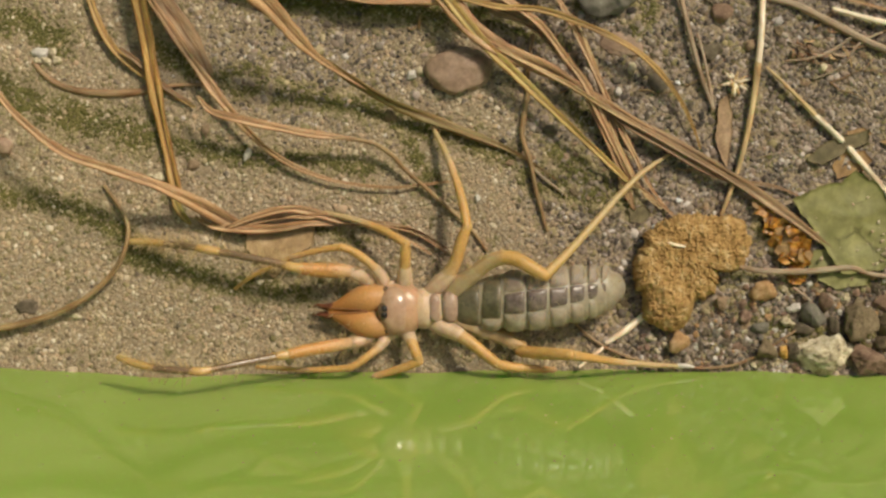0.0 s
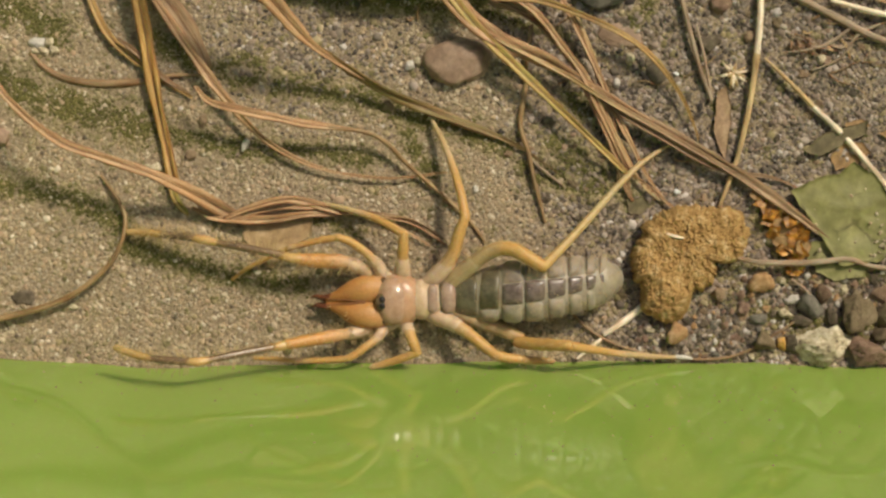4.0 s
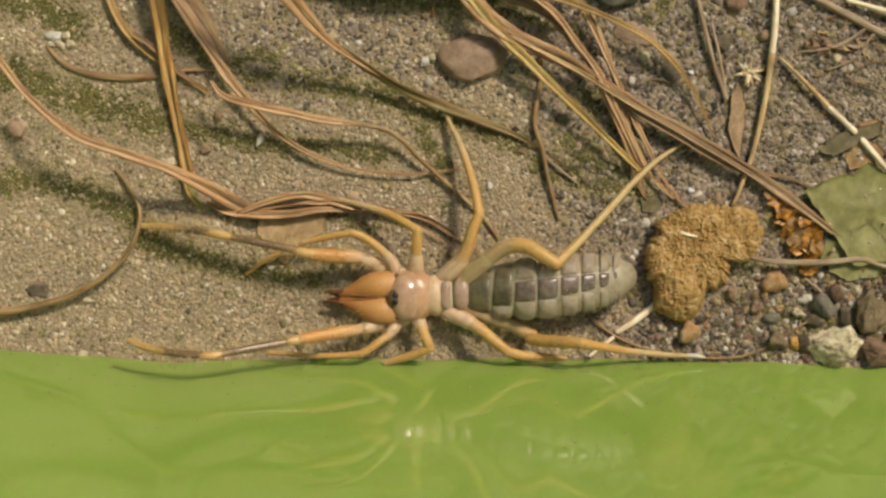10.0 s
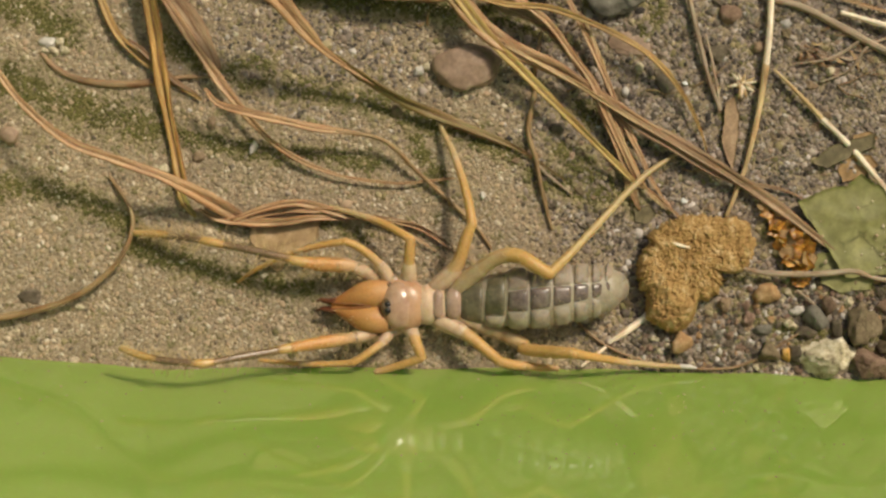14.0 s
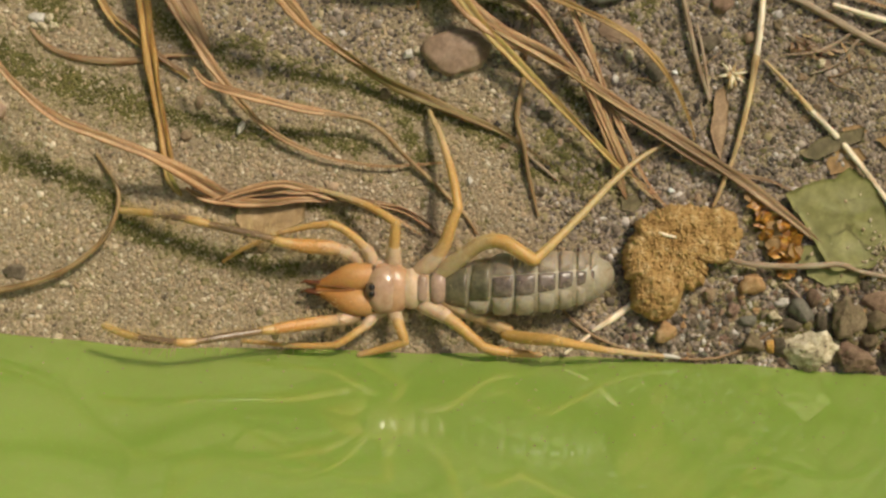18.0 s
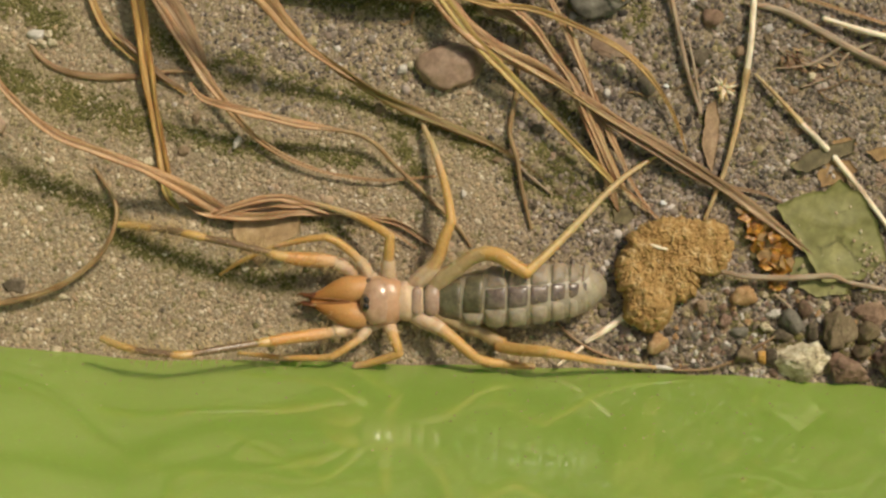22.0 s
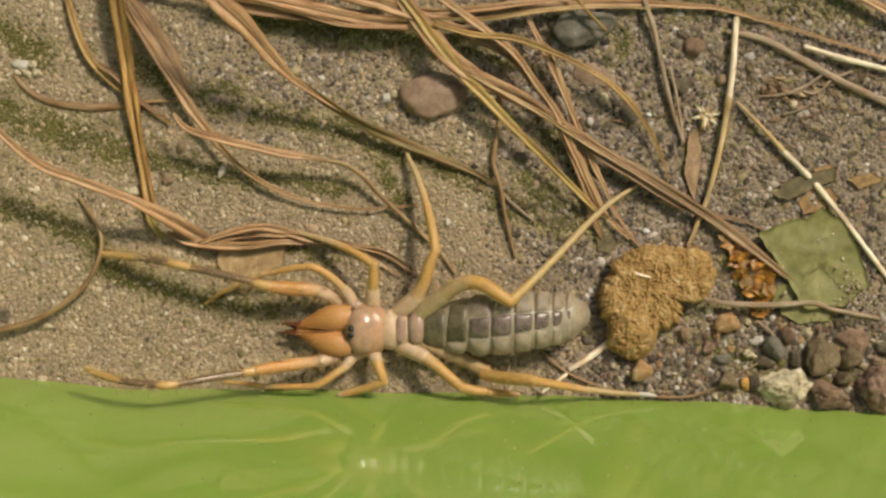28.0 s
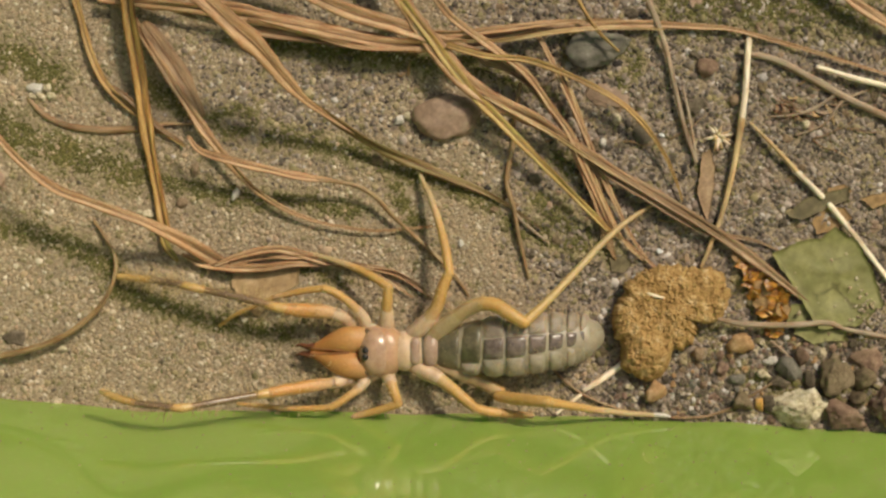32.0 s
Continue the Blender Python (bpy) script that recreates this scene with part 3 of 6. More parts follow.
def build_ground():
    us, vs = spread(-180, 1760, 7.0, 4.0e6), spread(-260, 760, 7.0, 4.0e6)
    nu = len(us)
    verts = []
    for v in vs:
        for u in us:
            far = max(0.0, max(abs(u - 784) - 1000, abs(v - 300) - 520))
            h = ground_h(u, v) if far < 100 else 0.0
            verts.append(Vector(((u - 784) * U, (441 - v) * U, h * U)))
    faces = [(j * nu + i, (j + 1) * nu + i, (j + 1) * nu + i + 1, j * nu + i + 1) for j in range(len(vs) - 1) for i in range(nu - 1)]
    ob = new("ground", mesh_from("ground", verts, faces, GROUND))
    return tagged(ob, "damp brown sandy soil under loose grains", "ground", kind="structure")


build_ground()


# ---- green tub side, with unseen walls added round the sand ----
SLOPE = 0.27        # how far the wall leans back for each unit of height


def sheet_foot(u):
    """Where the tub's face meets the sand (v in the plan)."""
    return (660.0 + 8.0 * math.exp(-((u - 300) / 150.0) ** 2) - 10.0 * math.exp(-((u + 60) / 170.0) ** 2)
            - 5.0 * math.exp(-((u - 1050) / 260.0) ** 2) + 8.0 * max(0.0, (u - 1350) / 250.0) + 1.2 * math.sin(u / 37.0))


WEST, EAST, NORTH, ROUND = -1700.0, 3300.0, -2200.0, 1000.0        # unseen other sides, added for green fill light, and their corner radius
RIM = 2200.0                                                       # height of its rim over the sand


def sheet_at(u, h, back=0.0):
    """A point of the near side of the tub, u along its foot and h up its face."""
    mid = min(1.0, max(0.0, (u + 700) / 400)) * min(1.0, max(0.0, (2300 - u) / 400))
    lean = h * SLOPE + mid * (6.0 * math.sin(u / 260.0) * (h / 400.0) + 0.028 * (u - 750) * (1 - math.exp(-max(h, 0) / 170.0))) + back
    return Vector(((u - 784) * U, (441 - (660.0 + (sheet_foot(u) - 660.0) * mid + lean)) * U, h * U))


def tub_lines():
    """Feet of the tub's wall all round: a point, or for the rounded corners a middle and a direction."""
    out = [("side", u) for u in np.arange(WEST + ROUND, EAST - ROUND + 1, 25.0)]
    turns = [(EAST - ROUND, 660 - ROUND, 90), (EAST - ROUND, NORTH + ROUND, 0), (WEST + ROUND, NORTH + ROUND, -90), (WEST + ROUND, 660 - ROUND, -180)]
    for cu, cv, start in turns:
        out += [("corner", cu, cv, radians(start - 6.0 * k)) for k in range(16)]
    return out


def build_tub():
    lines = tub_lines()
    hs = [-60, -20, 0, 20, 45, 80, 130, 200, 300, 430, 580, 760, 1000, 1400, 1800, RIM]
    verts, faces = [], []

    def spot(line, h, back):
        if line[0] == "side":
            return sheet_at(line[1], h, back)
        _, cu, cv, an = line
        r = ROUND + h * SLOPE + back
        return Vector(((cu + math.cos(an) * r - 784) * U, (441 - cv - math.sin(an) * r) * U, h * U))
    for back in (0.0, 14.0):
        for h in hs:
            verts += [spot(q, h, back) for q in lines]
    n, nh = len(lines), len(hs)
    o = n * nh
    for j in range(nh - 1):
        for i in range(n):
            k = (i + 1) % n
            q = (j * n + i, j * n + k, (j + 1) * n + k, (j + 1) * n + i)
            faces += [q, tuple(x + o for x in q[::-1])]
    for i in range(n):
        a, k = (nh - 1) * n + i, (nh - 1) * n + (i + 1) % n
        faces.append((a, k, o + k, o + a))
    ob = place("plastic_tub", (verts, faces), SHEET)
    return tagged(ob, "glossy lime-green plastic tub side rising from the sand", "plastic tub")


build_tub()


def sheet_dust():
    rnd = random.Random(12)
    geos = []
    for _ in range(460):
        u = rnd.uniform(-100, 1680) if rnd.random() < 0.5 else rnd.gauss(1150, 220)
        h = 8 + rnd.random() ** 1.6 * 420
        p = sheet_at(u, h)
        r = rnd.choice((0.8, 1.0, 1.2, 1.6, 2.2)) * U
        geos.append(([p + Vector(q) * r for q in ((1.2, 0, 0), (-0.4, 0, 1.1), (-0.8, 0, -0.6), (0.2, 1.0, 0.1))], [(0, 1, 3), (1, 2, 3), (2, 0, 3), (0, 2, 1)]))
    g = add_geo(geos)
    ob = new("dust", mesh_from("dust", g[0], g[1], ROCK_TAN, None, False))
    tagged(ob, "pale sand specks stuck to the green plastic", "dust", kind="stuff")


sheet_dust()


# ---- camel spider ----
def build_spider():
    body = thing("camel_spider", at(740, 548, 0), "pale orange camel spider with grey ringed abdomen standing on sand", "camel spider")

    def seg(name, pts, mat, parent, label="", flat=1.0, sides=12, step=5.0, hairs=0, hair_len=14, seed=1, tuft=None):
        ob = place(name, tube(pts, sides, step, flat), mat, parent, label)
        if hairs:
            rnd = random.Random(seed)
            path = glide(pts, 3.0)
            geos = []
            for _ in range(hairs):
                i = rnd.randrange(len(path))
                p = path[i]
                an = rnd.uniform(0, 2 * math.pi)
                q = path[min(i + 1, len(path) - 1)] if i < len(path) - 1 else path[i - 1]
                d = Vector((q[0] - p[0], q[1] - p[1], q[2] - p[2]))
                d = d.normalized() if d.length else Vector((1, 0, 0))
                side = d.cross(Vector((0, 0, 1))).normalized()
                out = side * math.cos(an) + side.cross(d) * math.sin(an) * 0.9
                ln = hair_len * rnd.uniform(0.6, 2.0)
                tip = Vector(p[:3]) + out * (p[3] + ln) + d * (ln * rnd.uniform(-0.1, 0.7))
                if tip.z < 1:
                    continue
                root = Vector(p[:3]) + out * (p[3] * 0.9)
                geos.append(tube([(*root, 0.62), (*((root + tip) / 2 + Vector((0, 0, 0.6))), 0.5), (*tip, 0.18)], 3, 30.0, 1.0, 0, 0.0, False))
            if tuft is not None:
                tuft += geos
            elif geos:
                g = add_geo(geos)
                place("hairs", (g[0], g[1]), HAIR, ob, "fine pale bristles")
        return ob

    # head: domed carapace, eye mound, jaws
    place("carapace", add_geo([ball((708, 547, 38), 42, 46, 30, 0.05, 3, 28, 16, 0, 0.88)]), SKIN_HEAD, body, "glossy pinkish-orange carapace")
    place("front_shield", ball((699, 549, 48), 30, 42, 24, 0.05, 6, 28, 16, 0, 0.9), SKIN_FRONT, body, "greyish-pink front edge of the carapace")
    mound = place("eye_mound", ball((679, 552, 62), 11, 17, 10, 0.06, 4, 18, 10), SKIN_DARK, body, "dark raised eye mound")
    for s in (-1, 1):
        place("shield_corner", ball((684, 549 + s * 34, 44), 9, 8, 12, 0.08, 14 + s, 14, 9, s * 25.0, 0.9), SKIN_DARK, body, "dark corner of the carapace")
    place("eye", ball((680, 547, 68), 6.5, 6.6, 6, 0, 5, 14, 9), EYE, mound, "shiny black eye")
    place("eye", ball((680, 558, 68), 6.5, 6.6, 6, 0, 5, 14, 9), EYE, mound, "shiny black eye")
    for s, tipv in ((-1, 541), (1, 557)):
        c = 551 + s * 22.6
        jaw = seg("jaw", [(678, c + s * 2, 36, 22), (655, c, 40, 25), (636, c - s * 3, 39, 22.5), (616, c - s * 9, 35, 16.5), (600, c - s * 14, 31, 11.5), (586, c - s * 17, 28, 7)],
                  G_JAW, body, "bulbous orange jaw", 1.0, 18, 5.0, 26, 9, 20 + s)
        seg("upper_finger", [(602, c - s * 12, 31, 8), (580, 551 + s * 8, 30, 5), (562, tipv + s * 1, 26, 2.4), (554, tipv + 3, 22, 1.0)], FANG, jaw, "dark red-brown fang", 1.0, 10)
        seg("lower_finger", [(606, c - s * 16, 22, 8), (584, 551 + s * 4, 19, 4.5), (566, tipv - s * 3, 18, 2.0), (560, tipv, 19, 0.9)], FANG, jaw, "dark red-brown fang", 1.0, 10)
        seg("jaw_ridge", [(650, 551 + s * 1.5, 55, 1.4), (634, 551 + s * 2.6, 54.5, 1.7), (614, 551 + s * 4, 49, 2.0), (594, 551 + s * 5, 39, 2.0), (580, 551 + s * 6, 32, 1.8)], RIDGE, jaw, "red-brown inner ridge", 0.7, 8)
        seg("cheek", [(672, 550 + s * 44, 34, 7), (688, 549 + s * 46, 34, 9), (704, 548 + s * 42, 34, 7)], SKIN_PALE, body, "pale side lobe", 1.0, 10)
    # waist segments
    seg("waist_segment", [(742, 546, 36, 34), (752, 546, 36, 36), (760, 545, 36, 32)], SKIN_PALE, body, "pale pinkish waist segment", 0.75, 18)
    seg("waist_segment", [(762, 545, 36, 28), (772, 545, 36, 31), (780, 545, 35, 28)], SKIN_PALE, body, "pale waist segment", 0.8, 18)
    seg("waist_segment", [(780, 544, 35, 27), (790, 543, 35, 30), (802, 543, 35, 29)], TERGITE_OLIVE, body, "greyish waist segment", 0.85, 18)
    # abdomen: ringed sac, dark back plates, pale side lobes
    rings = [(798, 543, 30), (824, 541, 38), (846, 539, 43), (866, 536, 47), (888, 533, 51), (910, 531, 55), (931, 529, 57), (951, 527, 57), (971, 525, 56),
             (990, 523, 54), (1007, 521, 53), (1023, 519, 51), (1038, 517, 49), (1052, 515, 46.5), (1064, 512, 44), (1075, 510, 39), (1084, 509, 29)]
    ru, rv, rr_ = [q[0] for q in rings], [q[1] for q in rings], [q[2] for q in rings]
    bounds = [804, 850, 890, 931, 971, 1007, 1038, 1062, 1082]
    pts = []
    for a0, a1 in zip(bounds, bounds[1:]):
        for t, k in ((0.0, 0.90), (0.12, 0.95), (0.4, 1.0), (0.8, 1.0), (0.95, 0.95)):
            u = a0 + (a1 - a0) * t
            r = float(np.interp(u, ru, rr_))
            pts.append((u, float(np.interp(u, ru, rv)), 6 + r * 0.78, r * (0.4 + 0.6 * k) * 0.945))
    abdomen = seg("abdomen", pts, PLEURA, body, "soft grey-beige ringed abdomen", 0.76, 30, 30.0, 300, 7, 50)
    spans = [(-0.96, 0.94), (-0.93, 0.62), (-0.24, 0.47), (-0.26, 0.43), (-0.27, 0.38), (-0.28, 0.33), (-0.28, 0.30), (-0.26, 0.26)]

    def plate(name, mat, label, u0, u1, lo, hi, puff, n):
        """A cushion-like plate round the sac between the angles of lo and hi (-1 one flank, 1 the other)."""
        a0, a1 = math.asin(lo), math.asin(hi)
        strips = []
        for u in np.linspace(u0, u1, 11):
            e = abs(2 * (u - u0) / (u1 - u0) - 1)
            r, v0 = float(np.interp(u, ru, rr_)), float(np.interp(u, ru, rv))
            hb = 6 + r * 0.78
            line = []
            for k in np.linspace(-1, 1, 17):
                an = (a0 + a1) / 2 + k * (a1 - a0) / 2 * (1 - 0.07 * e ** 5)
                q = r * 0.965 + puff * (1 - abs(k) ** 4) * (1 - e ** 4) - 0.6 + 0.8 * noise.noise((u / 9, an * 5, n))
                line.append((q, an))
            mk = lambda d: [at(u, v0 + (q - d) * math.sin(an), hb + 0.76 * (q - d) * math.cos(an)) for q, an in line]
            strips.append(mk(0) + mk(6.0)[::-1])
        place(name, sweep(strips), mat, abdomen, label)

    for n, (a0, a1, (lo, hi)) in enumerate(zip(bounds, bounds[1:], spans)):
        u0, u1 = a0 + 2.2, a1 - 2.6
        plate("back_plate", TERGITE_OLIVE if n < 2 else TERGITE, "dark olive-grey back plate" if n < 2 else "glossy dark mauve-grey back plate", u0, u1, lo, hi, 4.5, n)
        if n >= 2:
            plate("side_lobe", LOBE_UP, "mauve-beige side lobe", u0, u1, -0.995, lo - 0.03, 6.0, n + 20)
        if n >= 1:
            plate("side_lobe", LOBE, "pale olive-beige side lobe", u0, u1, hi + 0.03, 0.995, 7.5, n + 40)
    place("tail_cone", ball((1072, 510, 27), 17, 37, 22, 0.06, 9, 18, 10, 0, 0.95), LOBE_UP, abdomen, "blunt beige tail end")
    place("tail_tip", ball((1080, 509, 28), 8, 13, 11, 0.06, 19, 14, 9, 0, 0.8), PLEURA, abdomen, "pale yellowish tail tip")
    place("waist_plate", ball((769, 545, 53), 11, 25, 9, 0.04, 21, 18, 10, 0, 0.8), WAIST, body, "mauve-grey waist plate")
    place("waist_plate", ball((797, 543, 51), 15, 28, 12, 0.04, 22, 18, 10, 0, 0.8), WAIST, body, "mauve-grey waist plate")
    # feelers: name, segments of (material, label, points)
    def limb(name, label, segs, hairs, seed):
        tuft, root = [], None
        for k, (nm, mat, lab, pts, hl) in enumerate(segs):
            n = hairs if hl else 0
            if root is None:
                root = seg(name, pts, mat, body, label, 1.0, 12, 5.0, n, hl, seed, tuft)
            else:
                seg(nm, pts, mat, root, lab, 1.0, 12, 5.0, n, hl, seed + k, tuft)
        g = add_geo(tuft)
        place("hairs", (g[0], g[1]), HAIR, root, "fine pale bristles")
        return root

    limb("feeler", "thick orange feeler with dark shiny middle", [
        ("base", SKIN_PALE, "", [(652, 500, 34, 12), (640, 490, 40, 12), (622, 482, 46, 12)], 8),
        ("thigh", G_FEELER, "orange thigh", [(624, 482, 46, 10), (600, 479, 52, 13), (560, 478, 58, 12.5), (530, 475, 66, 9.5)], 12),
        ("joint", G_JOINT, "pale orange joint", [(534, 475, 66, 9.2), (520, 474, 67, 8.8), (500, 469, 67, 6.9)], 0),
        ("shin", G_BAND, "dark brown glossy shin", [(508, 470, 67, 6.8), (470, 462, 68, 7), (420, 452, 68, 6.6), (384, 446, 66, 6)], 15),
        ("joint", G_JOINT, "orange joint", [(388, 446.5, 66, 6.4), (367, 442, 65, 7.8), (347, 439, 60, 6.6)], 0),
        ("foot", G_BAND, "dark brown foot segment", [(350, 439, 61, 6.6), (320, 435, 52, 6.6), (286, 432, 38, 6.2)], 15),
        ("toe", G_TOE, "orange toe", [(290, 432, 40, 6.4), (262, 429, 28, 6.8), (232, 428, 18, 5.8)], 10)], 105, 101)
    limb("feeler", "thick orange feeler with dark shiny middle", [
        ("base", SKIN_PALE, "", [(654, 596, 34, 11), (640, 603, 40, 11), (622, 607, 46, 11)], 8),
        ("thigh", G_FEELER, "orange thigh", [(624, 606, 46, 9), (590, 612, 63, 11), (545, 620, 81, 10.5), (512, 627, 93, 9)], 12),
        ("joint", G_JOINT, "pale orange joint", [(518, 626, 90, 8.8), (502, 629, 96, 8.4), (484, 632, 102, 6.7)], 0),
        ("shin", G_BAND, "dark brown glossy shin", [(492, 631, 100, 6.5), (450, 639, 113, 6.8), (410, 647, 127, 6.5), (372, 655, 138, 6)], 13),
        ("joint", G_JOINT, "orange joint", [(374, 654.5, 137, 6.4), (354, 658, 142, 7.8), (336, 657, 144, 6.5)], 0),
        ("foot", G_BAND, "dark brown foot segment", [(340, 657, 144, 6.5), (305, 655, 142, 6.4), (266, 651, 136, 6)], 13),
        ("toe", G_TOE, "orange toe", [(270, 651, 137, 6.4), (240, 644, 130, 6.6), (211, 633, 120, 5.6)], 10)], 95, 131)
    # walking legs
    limb("leg", "thin orange front leg", [
        ("base", SKIN_PALE, "", [(682, 503, 32, 11), (674, 488, 40, 11), (664, 476, 46, 9)], 8),
        ("thigh", G_THIGH, "amber thigh", [(666, 478, 46, 8), (648, 461, 54, 7.5), (622, 444, 62, 7), (602, 437, 64, 6.5)], 9),
        ("shin", G_SHIN, "amber shin", [(604, 437, 64, 6.2), (566, 443, 55, 5.8), (516, 456, 40, 5.2)], 9),
        ("foot", SKIN_LEG, "amber foot", [(518, 455, 40, 4.8), (476, 474, 22, 4.4), (442, 492, 10, 3.8), (416, 511, 5, 2.8)], 7)], 26, 161)
    limb("leg", "thin orange front leg", [
        ("base", SKIN_PALE, "", [(686, 592, 32, 11), (678, 606, 40, 10), (668, 618, 46, 8)], 8),
        ("thigh", G_THIGH, "amber thigh", [(670, 616, 46, 7.5), (652, 630, 52, 7), (634, 643, 54, 6.5), (620, 651, 54, 6)], 9),
        ("shin", G_SHIN, "amber shin", [(622, 651, 54, 5.8), (580, 654, 46, 5.4), (530, 655, 38, 5)], 9),
        ("foot", SKIN_LEG, "amber foot", [(532, 655, 38, 4.6), (490, 652, 30, 4.2), (455, 650, 24, 3.2)], 7)], 26, 171)
    limb("leg", "orange second leg bent at the knee", [
        ("base", SKIN_PALE, "", [(716, 510, 32, 14), (716, 495, 42, 14), (716, 476, 52, 12)], 8),
        ("thigh", G_THIGH, "amber thigh", [(716, 480, 50, 10.5), (717, 455, 64, 9.5), (718, 432, 70, 8.5)], 9),
        ("shin", G_SHIN, "amber shin", [(719, 434, 70, 8), (700, 420, 64, 7), (670, 404, 50, 6.5), (640, 393, 36, 6)], 9),
        ("foot", G_FOOT, "pale foot", [(642, 394, 37, 5.6), (610, 385, 26, 5), (578, 378, 18, 4.2), (548, 373, 13, 3)], 7)], 26, 181)
    limb("leg", "orange second leg braced on the green plastic", [
        ("base", SKIN_PALE, "", [(718, 584, 32, 13), (724, 596, 42, 12), (728, 604, 48, 11)], 8),
        ("thigh", G_THIGH, "amber thigh", [(726, 600, 46, 10.5), (733, 618, 56, 9.5), (741, 637, 58, 8)], 9),
        ("shin", G_SHIN, "amber shin", [(742, 640, 58, 7.8), (720, 649, 50, 7.2), (692, 658, 40, 6.6), (663, 666, 31, 5.4)], 9)], 26, 191)
    limb("leg", "long orange third leg", [
        ("base", SKIN_PALE, "", [(762, 518, 32, 15), (778, 503, 44, 16), (796, 486, 54, 14)], 8),
        ("thigh", G_THIGH, "amber thigh", [(792, 489, 53, 13), (806, 465, 64, 11.5), (816, 430, 74, 10.5), (826, 404, 78, 8.5)], 9),
        ("shin", G_SHIN, "amber shin", [(827, 404, 78, 8.5), (820, 365, 66, 8), (808, 322, 50, 7), (796, 288, 36, 6.2)], 9),
        ("foot", G_FOOT, "pale slender foot", [(797, 292, 37, 6), (785, 262, 24, 5.4), (772, 238, 14, 4.4), (767, 222, 8, 3)], 7)], 34, 201)
    limb("leg", "long orange third leg braced on the green plastic", [
        ("base", SKIN_PALE, "", [(764, 570, 32, 14), (786, 580, 42, 15), (812, 592, 52, 13)], 8),
        ("thigh", G_THIGH, "amber thigh", [(808, 590, 51, 12), (835, 608, 58, 10.5), (862, 630, 60, 9.5), (882, 645, 58, 8.5)], 9),
        ("shin", G_SHIN, "amber shin", [(878, 644, 58, 8.6), (905, 650, 50, 8.4), (935, 652, 42, 7.6)], 9),
        ("foot", G_SHIN, "orange foot", [(930, 652, 46, 7.4), (955, 654, 42, 6.6), (982, 655, 37, 4.5)], 7)], 34, 211)
    limb("leg", "very long hind leg arched over the abdomen", [
        ("base", SKIN_OLIVE, "", [(792, 530, 34, 15), (816, 504, 52, 16), (845, 480, 72, 14)], 8),
        ("thigh", G_HIND, "olive-tinged thigh", [(840, 484, 69, 13.5), (866, 464, 84, 13), (892, 455, 94, 12.5)], 8),
        ("knee", SKIN_LEG, "amber knee segment", [(886, 456, 92, 12), (912, 458, 100, 12.5), (940, 474, 104, 12), (964, 488, 104, 10.5)], 9),
        ("shin", G_HSHIN, "golden shin", [(964, 489, 104, 9.5), (1000, 453, 84, 7.6), (1050, 398, 58, 6.6), (1090, 352, 40, 6)], 9),
        ("foot", G_FOOT, "pale slender foot", [(1086, 356, 42, 6), (1130, 312, 24, 5.2), (1162, 288, 13, 4), (1188, 271, 6, 2.4)], 7)], 36, 221)
    limb("leg", "very long hind leg stretched back along the green plastic", [
        ("base", SKIN_OLIVE, "", [(796, 556, 34, 14), (830, 574, 36, 15), (862, 588, 34, 13)], 8),
        ("thigh", G_HIND, "olive-tinged thigh", [(856, 586, 34, 12.5), (890, 598, 32, 12.5), (922, 614, 36, 11.5)], 8),
        ("knee", SKIN_LEG, "amber knee segment", [(920, 621, 40, 10.5), (950, 625, 64, 11), (984, 627, 90, 10.5), (1010, 628, 102, 9.5)], 9),
        ("shin", G_SHIN, "amber shin", [(1006, 628, 102, 8.8), (1040, 633, 84, 7.6), (1080, 639, 60, 6.4), (1112, 643, 42, 5.8)], 9),
        ("foot", G_FOOT, "pale slender foot", [(1108, 642, 44, 5.8), (1150, 646, 27, 5), (1198, 648, 13, 3.8)], 7),
        ("claw", ROCK_WHITE, "white claw", [(1200, 647, 12, 4.2), (1214, 648, 10, 4.4), (1228, 650, 9, 2.0)], 0)], 36, 231)
    return body


build_spider()


# ---- dry grass, straws and twigs ----
def grass(pts, width, mat, label, twist=35.0, seed=0, ends=(0.6, 0.15), fold=0.28, group="dry grass blades"):
    if 31 <= seed <= 48:                          # the bundle and the mat lie close to the soil
        pts = [(p[0], p[1], 5 + p[2] * (0.6 if seed < 41 else 0.65), *p[3:]) for p in pts]
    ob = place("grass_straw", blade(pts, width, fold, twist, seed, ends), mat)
    if width >= 10:                               # the dark rib down the fold
        n = len(pts)
        rib = [(p[0], p[1], p[2] - 0.02 * width, max(0.5, 0.045 * width * (p[3] if len(p) > 3 else 1.0) * min(1.0, ends[1] + (1 - ends[1]) * (n - 1 - i) / (0.35 * n)))) for i, p in enumerate(pts)]
        place("midrib", tube(rib, 6, 9.0), RIB, ob, "dark brown midrib")
    return tagged(ob, label, "straw", group)


def stem(pts, mat, label, name="stem", seed=0, category="stem", group="", sides=8):
    ob = place(name, tube(pts, sides, 8.0, 1.0, seed, 0.18), mat)
    return tagged(ob, label, category, group)


TANL = "long tan dry grass blade lying over the sand"
GOLD = blade_mat("golden_grass", [(0.3, (0.18, 0.11, 0.03)), (0.5, (0.42, 0.27, 0.09)), (0.75, (0.64, 0.46, 0.22))], 0.06)
DULL_OLIVE = blade_mat("dull_olive_grass", [(0.3, (0.09, 0.065, 0.025)), (0.5, (0.21, 0.155, 0.065)), (0.75, (0.34, 0.26, 0.125))], 0.3)
RIB = blade_mat("dark_rib", [(0.3, (0.08, 0.045, 0.02)), (0.5, (0.17, 0.10, 0.045)), (0.75, (0.30, 0.19, 0.09))])
